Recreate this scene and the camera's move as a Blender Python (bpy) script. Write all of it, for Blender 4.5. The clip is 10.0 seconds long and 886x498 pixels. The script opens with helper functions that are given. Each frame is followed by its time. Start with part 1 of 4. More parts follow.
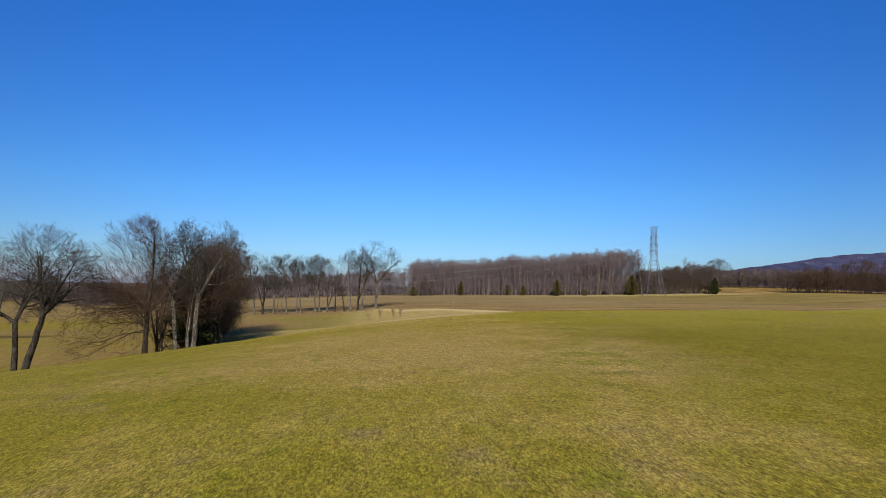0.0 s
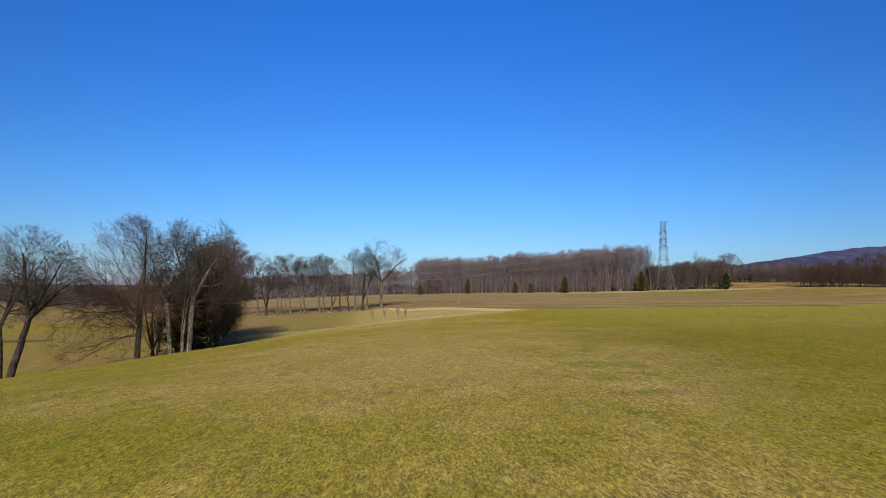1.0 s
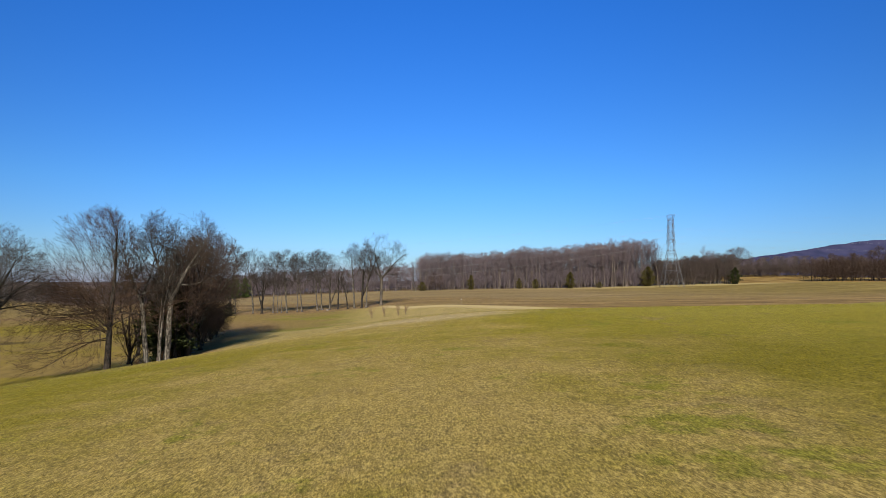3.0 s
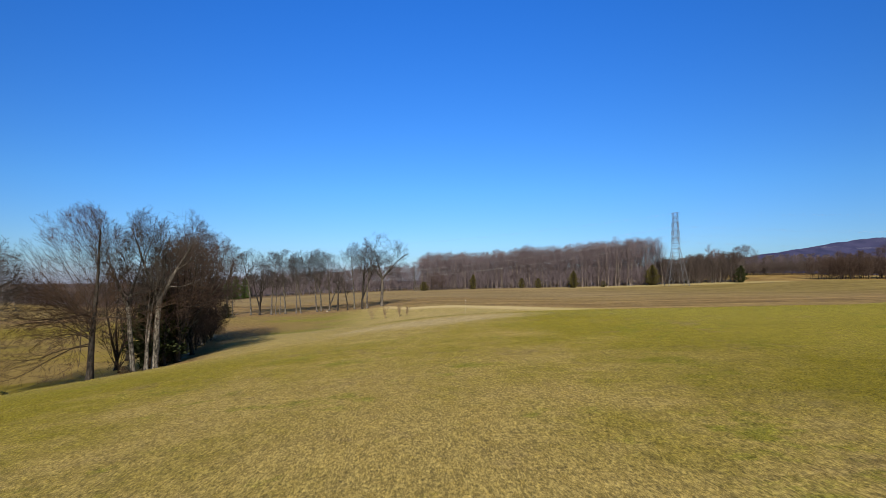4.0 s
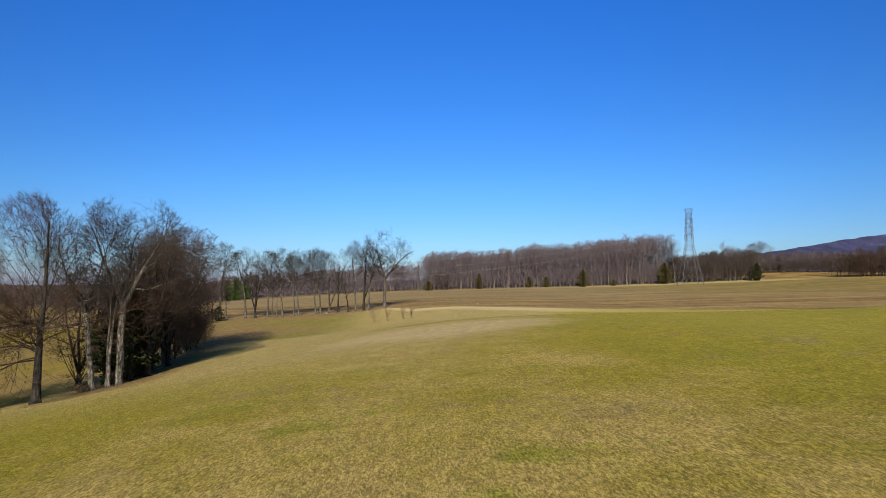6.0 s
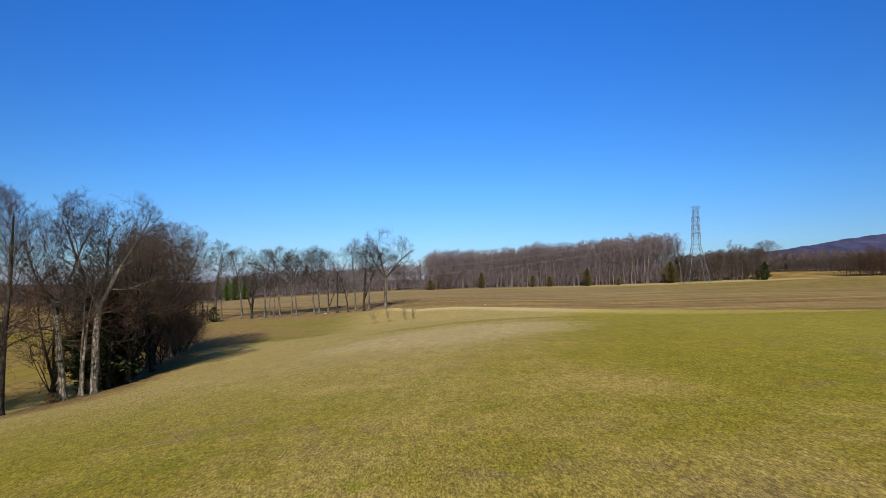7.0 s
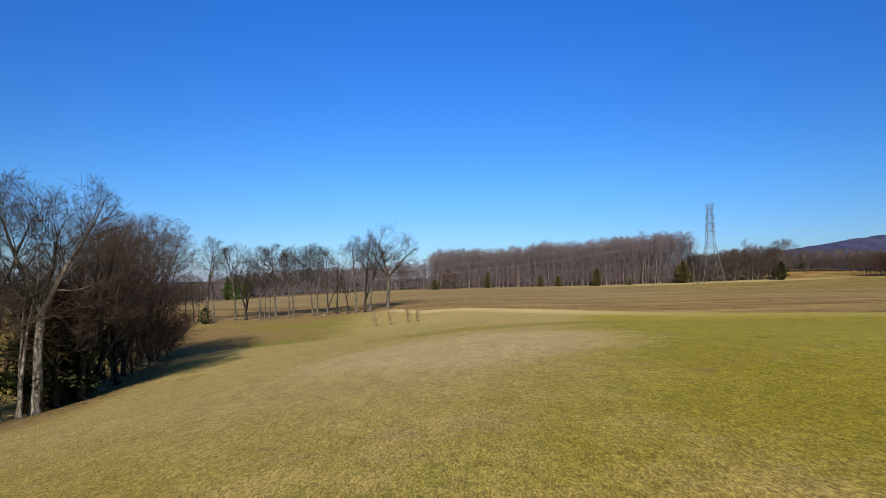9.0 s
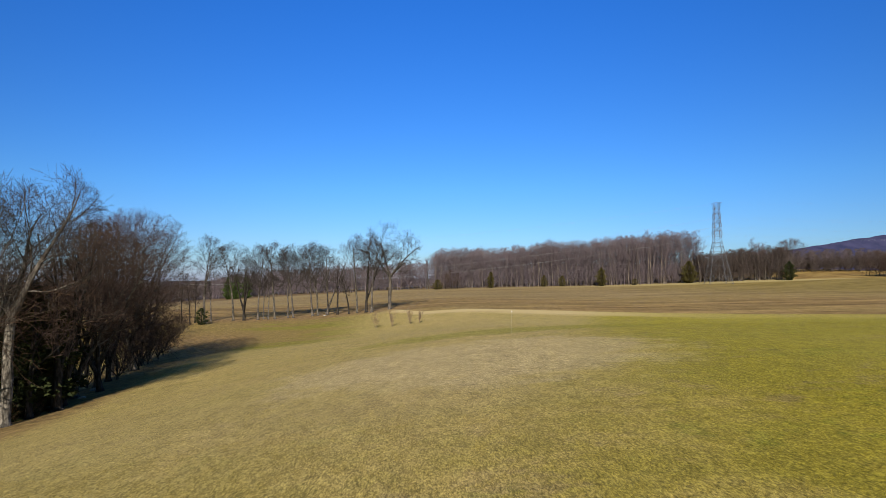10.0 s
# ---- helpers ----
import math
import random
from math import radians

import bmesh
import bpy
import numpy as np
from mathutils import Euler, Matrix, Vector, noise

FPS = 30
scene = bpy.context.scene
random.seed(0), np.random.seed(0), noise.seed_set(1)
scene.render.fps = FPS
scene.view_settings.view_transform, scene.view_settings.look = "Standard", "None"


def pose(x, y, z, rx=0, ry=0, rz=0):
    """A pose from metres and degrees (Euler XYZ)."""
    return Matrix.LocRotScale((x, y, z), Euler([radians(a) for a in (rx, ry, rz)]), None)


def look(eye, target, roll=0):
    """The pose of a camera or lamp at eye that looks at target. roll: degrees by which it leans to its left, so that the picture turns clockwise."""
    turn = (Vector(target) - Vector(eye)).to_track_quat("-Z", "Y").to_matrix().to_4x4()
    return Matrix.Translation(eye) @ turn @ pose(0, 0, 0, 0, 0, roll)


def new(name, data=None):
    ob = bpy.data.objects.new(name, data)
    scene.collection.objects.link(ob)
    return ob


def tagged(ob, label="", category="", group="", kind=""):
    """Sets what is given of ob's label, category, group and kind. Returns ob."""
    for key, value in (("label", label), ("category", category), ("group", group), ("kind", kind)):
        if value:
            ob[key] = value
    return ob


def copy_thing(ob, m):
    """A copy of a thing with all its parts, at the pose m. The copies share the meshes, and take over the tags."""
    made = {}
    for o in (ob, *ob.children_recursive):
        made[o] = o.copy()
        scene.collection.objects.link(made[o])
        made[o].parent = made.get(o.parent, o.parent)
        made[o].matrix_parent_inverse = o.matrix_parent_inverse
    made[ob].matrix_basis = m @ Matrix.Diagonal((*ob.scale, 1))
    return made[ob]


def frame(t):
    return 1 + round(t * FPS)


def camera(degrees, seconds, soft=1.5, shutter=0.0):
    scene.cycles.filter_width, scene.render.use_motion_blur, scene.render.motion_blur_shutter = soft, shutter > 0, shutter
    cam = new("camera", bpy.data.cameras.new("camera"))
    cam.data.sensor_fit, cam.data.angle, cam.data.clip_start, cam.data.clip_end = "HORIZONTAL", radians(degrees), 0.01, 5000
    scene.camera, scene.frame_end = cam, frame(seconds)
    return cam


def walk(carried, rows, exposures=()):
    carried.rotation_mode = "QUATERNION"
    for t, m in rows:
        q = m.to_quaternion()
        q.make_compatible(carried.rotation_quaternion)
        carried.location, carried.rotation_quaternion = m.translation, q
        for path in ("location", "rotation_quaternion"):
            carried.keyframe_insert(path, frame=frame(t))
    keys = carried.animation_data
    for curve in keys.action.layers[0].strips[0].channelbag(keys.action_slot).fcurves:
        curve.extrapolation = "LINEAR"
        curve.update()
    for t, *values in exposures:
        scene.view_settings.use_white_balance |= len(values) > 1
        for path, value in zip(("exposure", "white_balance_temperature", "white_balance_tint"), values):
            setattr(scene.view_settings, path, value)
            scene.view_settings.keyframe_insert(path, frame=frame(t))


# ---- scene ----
cam = camera(74.0, 10.0, soft=0.75)
# seconds, place, yaw (to the left), pitch (up), roll
PATH = [
    (0, 0.00, 0.00, 2.99, -5.11, 3.70, 1.16),
    (0.2, 0.18, 0.54, 2.99, -4.70, 3.66, 1.03),
    (0.5, 0.46, 1.34, 2.99, -4.45, 3.59, 0.84),
    (1, 0.82, 2.82, 3.03, -4.38, 3.52, 0.48),
    (1.5, 1.09, 4.36, 3.08, -4.31, 3.42, 0.33),
    (2, 1.29, 5.82, 3.13, -4.21, 3.29, 0.27),
    (2.5, 1.42, 7.38, 3.17, -4.16, 3.16, 0.25),
    (4, 1.49, 12.61, 3.30, -4.01, 3.06, -0.07),
    (4.5, 1.55, 14.69, 3.32, -3.92, 3.05, -0.24),
    (5, 1.60, 16.91, 3.34, -3.83, 3.03, -0.34),
    (5.5, 1.62, 19.09, 3.37, -3.71, 3.01, -0.32),
    (7, 1.66, 25.88, 3.37, -3.45, 2.93, -0.36),
    (7.5, 1.68, 28.01, 3.37, -3.36, 2.88, -0.22),
    (8, 1.70, 30.11, 3.35, -3.27, 2.87, -0.20),
    (8.5, 1.74, 32.10, 3.35, -3.15, 2.88, -0.31),
    (9, 1.74, 34.02, 3.37, -3.03, 2.88, -0.26),
    (9.5, 1.73, 35.75, 3.42, -2.90, 2.86, -0.21),
    (10, 1.67, 37.49, 3.46, -2.83, 2.82, -0.16),
]


def aim(x, y, z, yaw, pitch, roll):
    turn = Euler((radians(90 + pitch), 0, radians(yaw))).to_matrix().to_4x4()
    return Matrix.Translation((x, y, z)) @ turn @ pose(0, 0, 0, 0, 0, roll)


walk(cam, [(t, aim(*row)) for t, *row in PATH], [(0, 0.21), (1.5, 0.28), (2.5, 0.31), (10, 0.31)])

# ---- sky, sun, exposure ----
SUN_TURN, SUN_HEIGHT = 7.0, 32.0  # degrees to the left of straight behind the camera; above the horizon
world = bpy.data.worlds.new("sky")
scene.world = world
world.use_nodes = True
wn, wl = world.node_tree.nodes, world.node_tree.links
sky = wn.new("ShaderNodeTexSky")
sky.sky_type, sky.sun_disc = "NISHITA", False
sky.altitude = 200
sky.sun_elevation = radians(SUN_HEIGHT)
sky.sun_rotation = radians(180 + SUN_TURN)
sky.air_density, sky.dust_density, sky.ozone_density = 1.0, 0.3, 3.0
deep = wn.new("ShaderNodeHueSaturation")
deep.inputs["Saturation"].default_value = 1.35
wl.new(sky.outputs[0], deep.inputs["Color"])
# the clear winter air takes the white out of the horizon
where = wn.new("ShaderNodeTexCoord")
split = wn.new("ShaderNodeSeparateXYZ")
wl.new(where.outputs["Generated"], split.inputs[0])
ramp = wn.new("ShaderNodeValToRGB")
ramp.color_ramp.elements[0].position, ramp.color_ramp.elements[0].color = 0.0, (0.34, 0.42, 0.84, 1)
ramp.color_ramp.elements[1].position, ramp.color_ramp.elements[1].color = 0.45, (0.67, 0.77, 1.17, 1)
for at, shade in ((0.035, (0.36, 0.505, 0.78, 1)), (0.15, (0.46, 0.645, 0.91, 1)), (0.65, (0.47, 0.44, 0.35, 1))):
    ramp.color_ramp.elements.new(at).color = shade
wl.new(split.outputs[2], ramp.inputs[0])
tint = wn.new("ShaderNodeMix")
tint.data_type, tint.blend_type = "RGBA", "MULTIPLY"
tint.inputs[0].default_value = 1.0
wl.new(deep.outputs[0], tint.inputs[6])
wl.new(ramp.outputs[0], tint.inputs[7])
# towards the sun the blue pales
glow = wn.new("ShaderNodeMapRange")
glow.interpolation_type = "SMOOTHSTEP"
glow.inputs["From Min"].default_value, glow.inputs["From Max"].default_value = 0.15, -0.75
wl.new(split.outputs[1], glow.inputs["Value"])
pale = wn.new("ShaderNodeMix")
pale.data_type, pale.blend_type = "RGBA", "MULTIPLY"
wl.new(glow.outputs[0], pale.inputs[0])
wl.new(tint.outputs[2], pale.inputs[6])
pale.inputs[7].default_value = (1.35, 0.95, 0.55, 1)
side = wn.new("ShaderNodeMath")
side.operation = "MULTIPLY"
wl.new(split.outputs[0], side.inputs[0])
wl.new(split.outputs[0], side.inputs[1])
fall = wn.new("ShaderNodeMapRange")
fall.inputs["From Max"].default_value, fall.inputs["To Min"].default_value, fall.inputs["To Max"].default_value = 0.4, 1.07, 0.88
wl.new(side.outputs[0], fall.inputs["Value"])
deeper = wn.new("ShaderNodeVectorMath")
deeper.operation = "SCALE"
wl.new(pale.outputs[2], deeper.inputs[0])
wl.new(fall.outputs[0], deeper.inputs["Scale"])
wl.new(deeper.outputs[0], wn["Background"].inputs["Color"])
wn["Background"].inputs["Strength"].default_value = 0.117
sun_data = bpy.data.lights.new("sun", "SUN")
sun_data.energy, sun_data.angle, sun_data.color = 5.0, radians(0.53), (1.0, 0.93, 0.82)
sun = new("sun", sun_data)
sun_dir = Vector((-math.sin(radians(SUN_TURN)) * math.cos(radians(SUN_HEIGHT)),
                  -math.cos(radians(SUN_TURN)) * math.cos(radians(SUN_HEIGHT)), math.sin(radians(SUN_HEIGHT))))
sun.matrix_world = look(sun_dir * 300, (0, 0, 0))


# ---- materials ----
class Nodes:
    """A small helper to write node materials."""

    def __init__(self, name, rough=0.9, spec=0.2):
        self.mat = bpy.data.materials.new(name)
        self.mat.use_nodes = True
        self.n, self.l = self.mat.node_tree.nodes, self.mat.node_tree.links
        self.bsdf = self.n["Principled BSDF"]
        self.bsdf.inputs["Roughness"].default_value = rough
        self.bsdf.inputs["Specular IOR Level"].default_value = spec
        self.pos = self.n.new("ShaderNodeTexCoord").outputs["Object"]

    def put(self, sock, value):
        if isinstance(value, bpy.types.NodeSocket):
            self.l.new(value, sock)
        else:
            sock.default_value = value

    def noise(self, scale, detail=3.0, rough=0.55, stretch=None, at=None):
        src = at or self.pos
        if stretch:
            m = self.n.new("ShaderNodeMapping")
            m.inputs["Scale"].default_value = stretch
            self.l.new(src, m.inputs["Vector"])
            src = m.outputs[0]
        t = self.n.new("ShaderNodeTexNoise")
        self.l.new(src, t.inputs["Vector"])
        t.inputs["Scale"].default_value, t.inputs["Detail"].default_value, t.inputs["Roughness"].default_value = scale, detail, rough
        return t.outputs["Fac"]

    def ramp(self, fac, lo, hi):
        m = self.n.new("ShaderNodeMapRange")
        m.interpolation_type = "SMOOTHSTEP"
        self.put(m.inputs["Value"], fac)
        m.inputs["From Min"].default_value, m.inputs["From Max"].default_value = lo, hi
        return m.outputs[0]

    def math(self, op, a, b=0.0):
        m = self.n.new("ShaderNodeMath")
        m.operation = op
        self.put(m.inputs[0], a)
        self.put(m.inputs[1], b)
        return m.outputs[0]

    def mix(self, fac, a, b):
        m = self.n.new("ShaderNodeMix")
        m.data_type = "RGBA"
        self.put(m.inputs["Factor"], fac)
        ins = [s for s in m.inputs if s.type == "RGBA"]
        for s, v in zip(ins, (a, b)):
            self.put(s, (*v, 1.0) if isinstance(v, tuple) else v)
        return [s for s in m.outputs if s.type == "RGBA"][0]

    def times(self, color, value):
        m = self.n.new("ShaderNodeVectorMath")
        m.operation = "SCALE"
        self.put(m.inputs[0], color)
        self.put(m.inputs["Scale"], value)
        return m.outputs[0]

    def axis(self, i):
        s = self.n.new("ShaderNodeSeparateXYZ")
        self.l.new(self.pos, s.inputs[0])
        return s.outputs[i]

    def island(self):
        return self.n.new("ShaderNodeNewGeometry").outputs["Random Per Island"]

    def one(self):
        return self.n.new("ShaderNodeObjectInfo").outputs["Random"]

    def bump(self, height, strength=0.5, distance=0.05):
        b = self.n.new("ShaderNodeBump")
        b.inputs["Strength"].default_value, b.inputs["Distance"].default_value = strength, distance
        self.put(b.inputs["Height"], height)
        self.l.new(b.outputs[0], self.bsdf.inputs["Normal"])

    def color(self, value):
        self.put(self.bsdf.inputs["Base Color"], (*value, 1.0) if isinstance(value, tuple) else value)
        return self.mat


def spot(k, cx, cy, rx, ry, rough, soft=0.5):
    """An uneven patch: 1 inside an ellipse, 0 outside, its rim broken by a noise."""
    u = k.math("DIVIDE", k.math("SUBTRACT", k.axis(0), cx), rx)
    v = k.math("DIVIDE", k.math("SUBTRACT", k.axis(1), cy), ry)
    d = k.math("ADD", k.math("ADD", k.math("MULTIPLY", u, u), k.math("MULTIPLY", v, v)), k.math("MULTIPLY", k.math("SUBTRACT", rough, 0.5), 3.0))
    return k.math("SUBTRACT", 1.0, k.ramp(d, 1.0 - soft, 1.0 + soft))


def lawn_tint(k):
    """Winter turf: straw, tan and olive in patches, thin brown spots, lush tufts, bleached on the crest."""
    x, y = k.axis(0), k.axis(1)
    big = k.noise(0.07, 4, 0.6)
    mid = k.noise(0.36, 5, 0.68)
    fine = k.noise(1.5, 5, 0.72)
    # tan along the middle, olive to both sides
    off = k.math("ABSOLUTE", k.math("SUBTRACT", x, k.math("ADD", 1.0, k.math("MULTIPLY", y, 0.05))))
    lean = k.math("MULTIPLY", k.ramp(off, 3.0, 15.0), 0.16)
    mixed = k.math("SUBTRACT", k.math("ADD", k.math("MULTIPLY", big, 0.45), k.math("ADD", k.math("MULTIPLY", mid, 0.40), k.math("MULTIPLY", fine, 0.15))), lean)
    middle = k.math("MULTIPLY", k.ramp(y, 11.0, 18.0), k.math("SUBTRACT", 1.0, k.ramp(y, 29.0, 39.0)))
    mixed = k.math("ADD", mixed, k.math("SUBTRACT", k.math("MULTIPLY", middle, 0.115), 0.08))
    c = k.mix(k.ramp(mixed, 0.35, 0.57), (0.328, 0.268, 0.028), (0.450, 0.330, 0.100))
    # thin greyish brown spots and lush green ones
    thin = k.ramp(k.math("ADD", k.math("MULTIPLY", k.noise(0.17, 5, 0.7), 0.6), k.math("MULTIPLY", k.noise(1.1, 4, 0.7), 0.4)), 0.53, 0.62)
    c = k.mix(k.math("MULTIPLY", thin, 0.65), c, (0.330, 0.235, 0.095))
    lush = k.ramp(k.math("ADD", k.math("MULTIPLY", k.noise(0.23, 4, 0.7, stretch=(1.0, 0.8, 1.0)), 0.6), k.math("MULTIPLY", k.noise(0.95, 4, 0.75), 0.4)), 0.535, 0.625)
    c = k.mix(k.math("MULTIPLY", lush, 0.75), c, (0.235, 0.235, 0.018))
    # greener to the near right, and a green shoulder before the field
    right = k.math("MULTIPLY", k.ramp(k.math("SUBTRACT", x, k.math("MULTIPLY", mid, 6.0)), 2.0, 9.0), k.math("SUBTRACT", 1.0, k.ramp(y, 26.0, 36.0)))
    c = k.mix(k.math("MULTIPLY", right, 0.75), c, (0.255, 0.208, 0.014))
    shoulder = k.math("MULTIPLY", k.ramp(k.math("SUBTRACT", x, k.math("MULTIPLY", mid, 8.0)), 7.0, 16.0), k.ramp(y, 38.0, 52.0))
    c = k.mix(k.math("MULTIPLY", shoulder, 0.45), c, (0.370, 0.315, 0.048))
    # dry straw on the far slope, wisps of green in it
    dry = k.math("MULTIPLY", k.ramp(y, 34.0, 56.0), k.math("SUBTRACT", 1.0, k.ramp(k.math("SUBTRACT", x, k.math("MULTIPLY", k.math("SUBTRACT", y, 60.0), 0.3)), 4.0, 14.0)))
    c = k.mix(k.math("MULTIPLY", dry, 0.7), c, (0.490, 0.365, 0.160))
    wisps = k.math("MULTIPLY", k.ramp(k.noise(0.22, 6, 0.7, stretch=(0.35, 1.5, 1.0)), 0.50, 0.62), k.ramp(y, 45.0, 80.0))
    c = k.mix(k.math("MULTIPLY", wisps, 0.4), c, (0.335, 0.275, 0.070))
    crest = spot(k, 4.5, 67.0, 9.0, 10.0, mid)
    c = k.mix(k.math("MULTIPLY", crest, 0.6), c, (0.590, 0.455, 0.245))
    band = spot(k, 10.0, 88.0, 13.0, 5.5, mid)
    c = k.mix(k.math("MULTIPLY", band, 0.6), c, (0.285, 0.260, 0.035))
    # the swale below the near slope: brown hay and green flats
    swale = k.ramp(k.math("ADD", k.math("ADD", y, k.math("MULTIPLY", k.math("ABSOLUTE", k.math("ADD", x, 5.0)), 0.25)), k.math("MULTIPLY", big, 10.0)), 126.0, 133.0)
    swale = k.math("MULTIPLY", swale, k.math("SUBTRACT", 1.0, k.ramp(k.math("ADD", x, k.math("MULTIPLY", mid, 6.0)), -14.0, 0.0)))
    hay = k.mix(k.ramp(k.math("ADD", k.noise(0.06, 5, 0.65, stretch=(0.5, 1.6, 1.0)), k.math("MULTIPLY", x, -0.004)), 0.50, 0.64), (0.225, 0.205, 0.028), (0.275, 0.190, 0.062))
    c = k.mix(k.math("MULTIPLY", swale, 0.9), c, hay)
    # tufts: drawn out along the walk, as standing blades overlap
    grain = k.math("ADD", k.math("MULTIPLY", k.noise(22.0, 4, 0.75, stretch=(1.0, 0.42, 1.0)), 0.75), k.math("MULTIPLY", k.noise(5.0, 4, 0.75, stretch=(1.0, 0.5, 1.0)), 0.25))
    c = k.times(c, k.math("ADD", 0.60, k.math("MULTIPLY", k.ramp(grain, 0.37, 0.62), 0.74)))
    far_grain = k.math("MULTIPLY", k.math("SUBTRACT", k.noise(1.6, 5, 0.75, stretch=(1.0, 0.3, 1.0)), 0.5), k.ramp(y, 30.0, 60.0))
    # the turf's brightness at grazing view is put into the colour up the slope
    return k.times(c, k.math("ADD", k.math("ADD", k.math("ADD", 0.665, k.math("MULTIPLY", k.ramp(y, 24.0, 50.0), 0.07)), k.math("MULTIPLY", mid, 0.28)), k.math("MULTIPLY", far_grain, 0.8)))


def ground_material():
    k = Nodes("winter_fields", 0.95, 0.1)
    x, y = k.axis(0), k.axis(1)
    lawn = lawn_tint(k)
    grain = k.math("ADD", k.math("MULTIPLY", k.noise(34.0, 3, 0.7, stretch=(1.0, 0.3, 1.0)), 0.7), k.math("MULTIPLY", k.noise(9.0, 4, 0.7, stretch=(1.0, 0.3, 1.0)), 0.3))
    lawn = k.times(lawn, k.math("ADD", 0.55, k.math("MULTIPLY", k.ramp(grain, 0.38, 0.62), 0.70)))
    # harvested field in drilled rows
    rows = k.noise(0.25, 5, 0.65, stretch=(0.11, 1.8, 1.0))
    patch = k.noise(0.02, 3, 0.5, stretch=(0.5, 1.5, 1.0))
    stub = k.mix(k.ramp(rows, 0.36, 0.64), (0.125, 0.078, 0.031), (0.310, 0.207, 0.082))
    stub = k.mix(k.math("MULTIPLY", k.ramp(patch, 0.45, 0.62), 0.6), stub, (0.29, 0.21, 0.078))
    olive = k.mix(k.ramp(rows, 0.40, 0.60), (0.17, 0.122, 0.032), (0.26, 0.195, 0.058))
    tan = k.mix(k.ramp(rows, 0.40, 0.60), (0.20, 0.14, 0.06), (0.29, 0.21, 0.10))
    upper = k.math("ADD", k.math("ADD", y, k.math("MULTIPLY", x, 0.2)), k.math("MULTIPLY", k.noise(0.02, 3, stretch=(0.4, 2.0, 1.0)), 40.0))
    stub = k.mix(k.math("MULTIPLY", k.ramp(upper, 200.0, 260.0), 0.85), stub, k.mix(k.ramp(x, 60.0, 150.0), tan, olive))
    clods = k.noise(0.9, 5, 0.75, stretch=(1.0, 0.25, 1.0))
    stub = k.times(stub, k.math("ADD", 0.35, k.math("MULTIPLY", clods, 1.3)))
    wobble = k.math("MULTIPLY", k.math("SUBTRACT", k.noise(0.03, 3), 0.5), 10.0)
    slant = k.math("SUBTRACT", k.math("MULTIPLY", k.math("MAXIMUM", x, 0.0), 0.27), k.math("MULTIPLY", k.math("MINIMUM", x, 0.0), 0.17))
    slant = k.math("SUBTRACT", slant, k.math("MULTIPLY", k.math("SUBTRACT", 1.0, k.ramp(x, -5.0, 4.0)), 12.0))
    edge = k.math("ADD", k.math("ADD", y, slant), k.math("MULTIPLY", wobble, 0.5))
    east = k.ramp(k.math("ADD", k.math("ADD", x, k.math("MULTIPLY", k.math("SUBTRACT", y, 165.0), 0.6)), wobble), -75.0, -60.0)
    strip = k.math("MULTIPLY", k.ramp(k.math("ADD", edge, k.math("MULTIPLY", k.noise(0.12, 3, stretch=(0.3, 1.5, 1.0)), 9.0)), 152.5, 157.5), k.math("MULTIPLY", k.ramp(x, -8.0, 0.0), k.math("SUBTRACT", 0.8, k.math("MULTIPLY", k.ramp(x, 22.0, 60.0), 0.65))))
    c = k.mix(strip, lawn, (0.52, 0.40, 0.20))
    c = k.mix(k.math("MULTIPLY", k.ramp(edge, 156.0, 158.0), east), c, stub)
    c = k.mix(k.math("MULTIPLY", k.ramp(edge, 314.0, 322.0), k.math("MULTIPLY", east, 0.8)), c, k.mix(k.ramp(x, 50.0, 120.0), (0.27, 0.20, 0.098), (0.42, 0.33, 0.15)))
    west = k.math("SUBTRACT", 1.0, k.ramp(x, 150.0, 172.0))
    c = k.mix(k.math("MULTIPLY", k.math("MULTIPLY", k.ramp(edge, 341.0, 349.0), east), west), c, (0.17, 0.115, 0.06))
    beyond = k.ramp(k.math("ADD", k.math("ADD", y, k.math("MULTIPLY", k.math("SUBTRACT", x, 170.0), 1.25)), k.math("MULTIPLY", wobble, 0.6)), 286.0, 292.0)
    rough = k.mix(k.ramp(k.noise(0.08, 4, 0.7), 0.4, 0.6), (0.19, 0.115, 0.035), (0.33, 0.22, 0.07))
    c = k.mix(k.math("MULTIPLY", beyond, k.ramp(x, 146.0, 158.0)), c, rough)
    # coarse brown-olive pasture in the hollow, with a narrow dark band across it
    low = k.ramp(k.math("ADD", k.math("ADD", x, k.math("MULTIPLY", y, 0.155)), k.math("MULTIPLY", k.noise(0.2, 4, 0.7), 6.0)), -13.0, -19.0)
    low = k.math("MULTIPLY", low, k.math("SUBTRACT", 1.0, k.ramp(k.math("ADD", y, k.math("MULTIPLY", x, 0.25)), 118.0, 140.0)))
    sward = k.mix(k.ramp(k.noise(0.06, 5, 0.65, stretch=(0.6, 1.6, 1.0)), 0.42, 0.58), (0.215, 0.165, 0.020), (0.215, 0.150, 0.045))
    sward = k.times(sward, k.math("ADD", 0.25, k.math("MULTIPLY", k.noise(1.1, 6, 0.78, stretch=(1.0, 0.3, 1.0)), 1.5)))
    c = k.mix(low, c, sward)
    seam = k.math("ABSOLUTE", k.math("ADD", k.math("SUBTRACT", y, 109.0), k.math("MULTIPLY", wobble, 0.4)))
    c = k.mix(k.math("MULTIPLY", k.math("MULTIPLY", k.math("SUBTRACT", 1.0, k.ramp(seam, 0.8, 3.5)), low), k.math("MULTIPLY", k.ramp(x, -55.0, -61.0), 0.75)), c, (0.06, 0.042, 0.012))
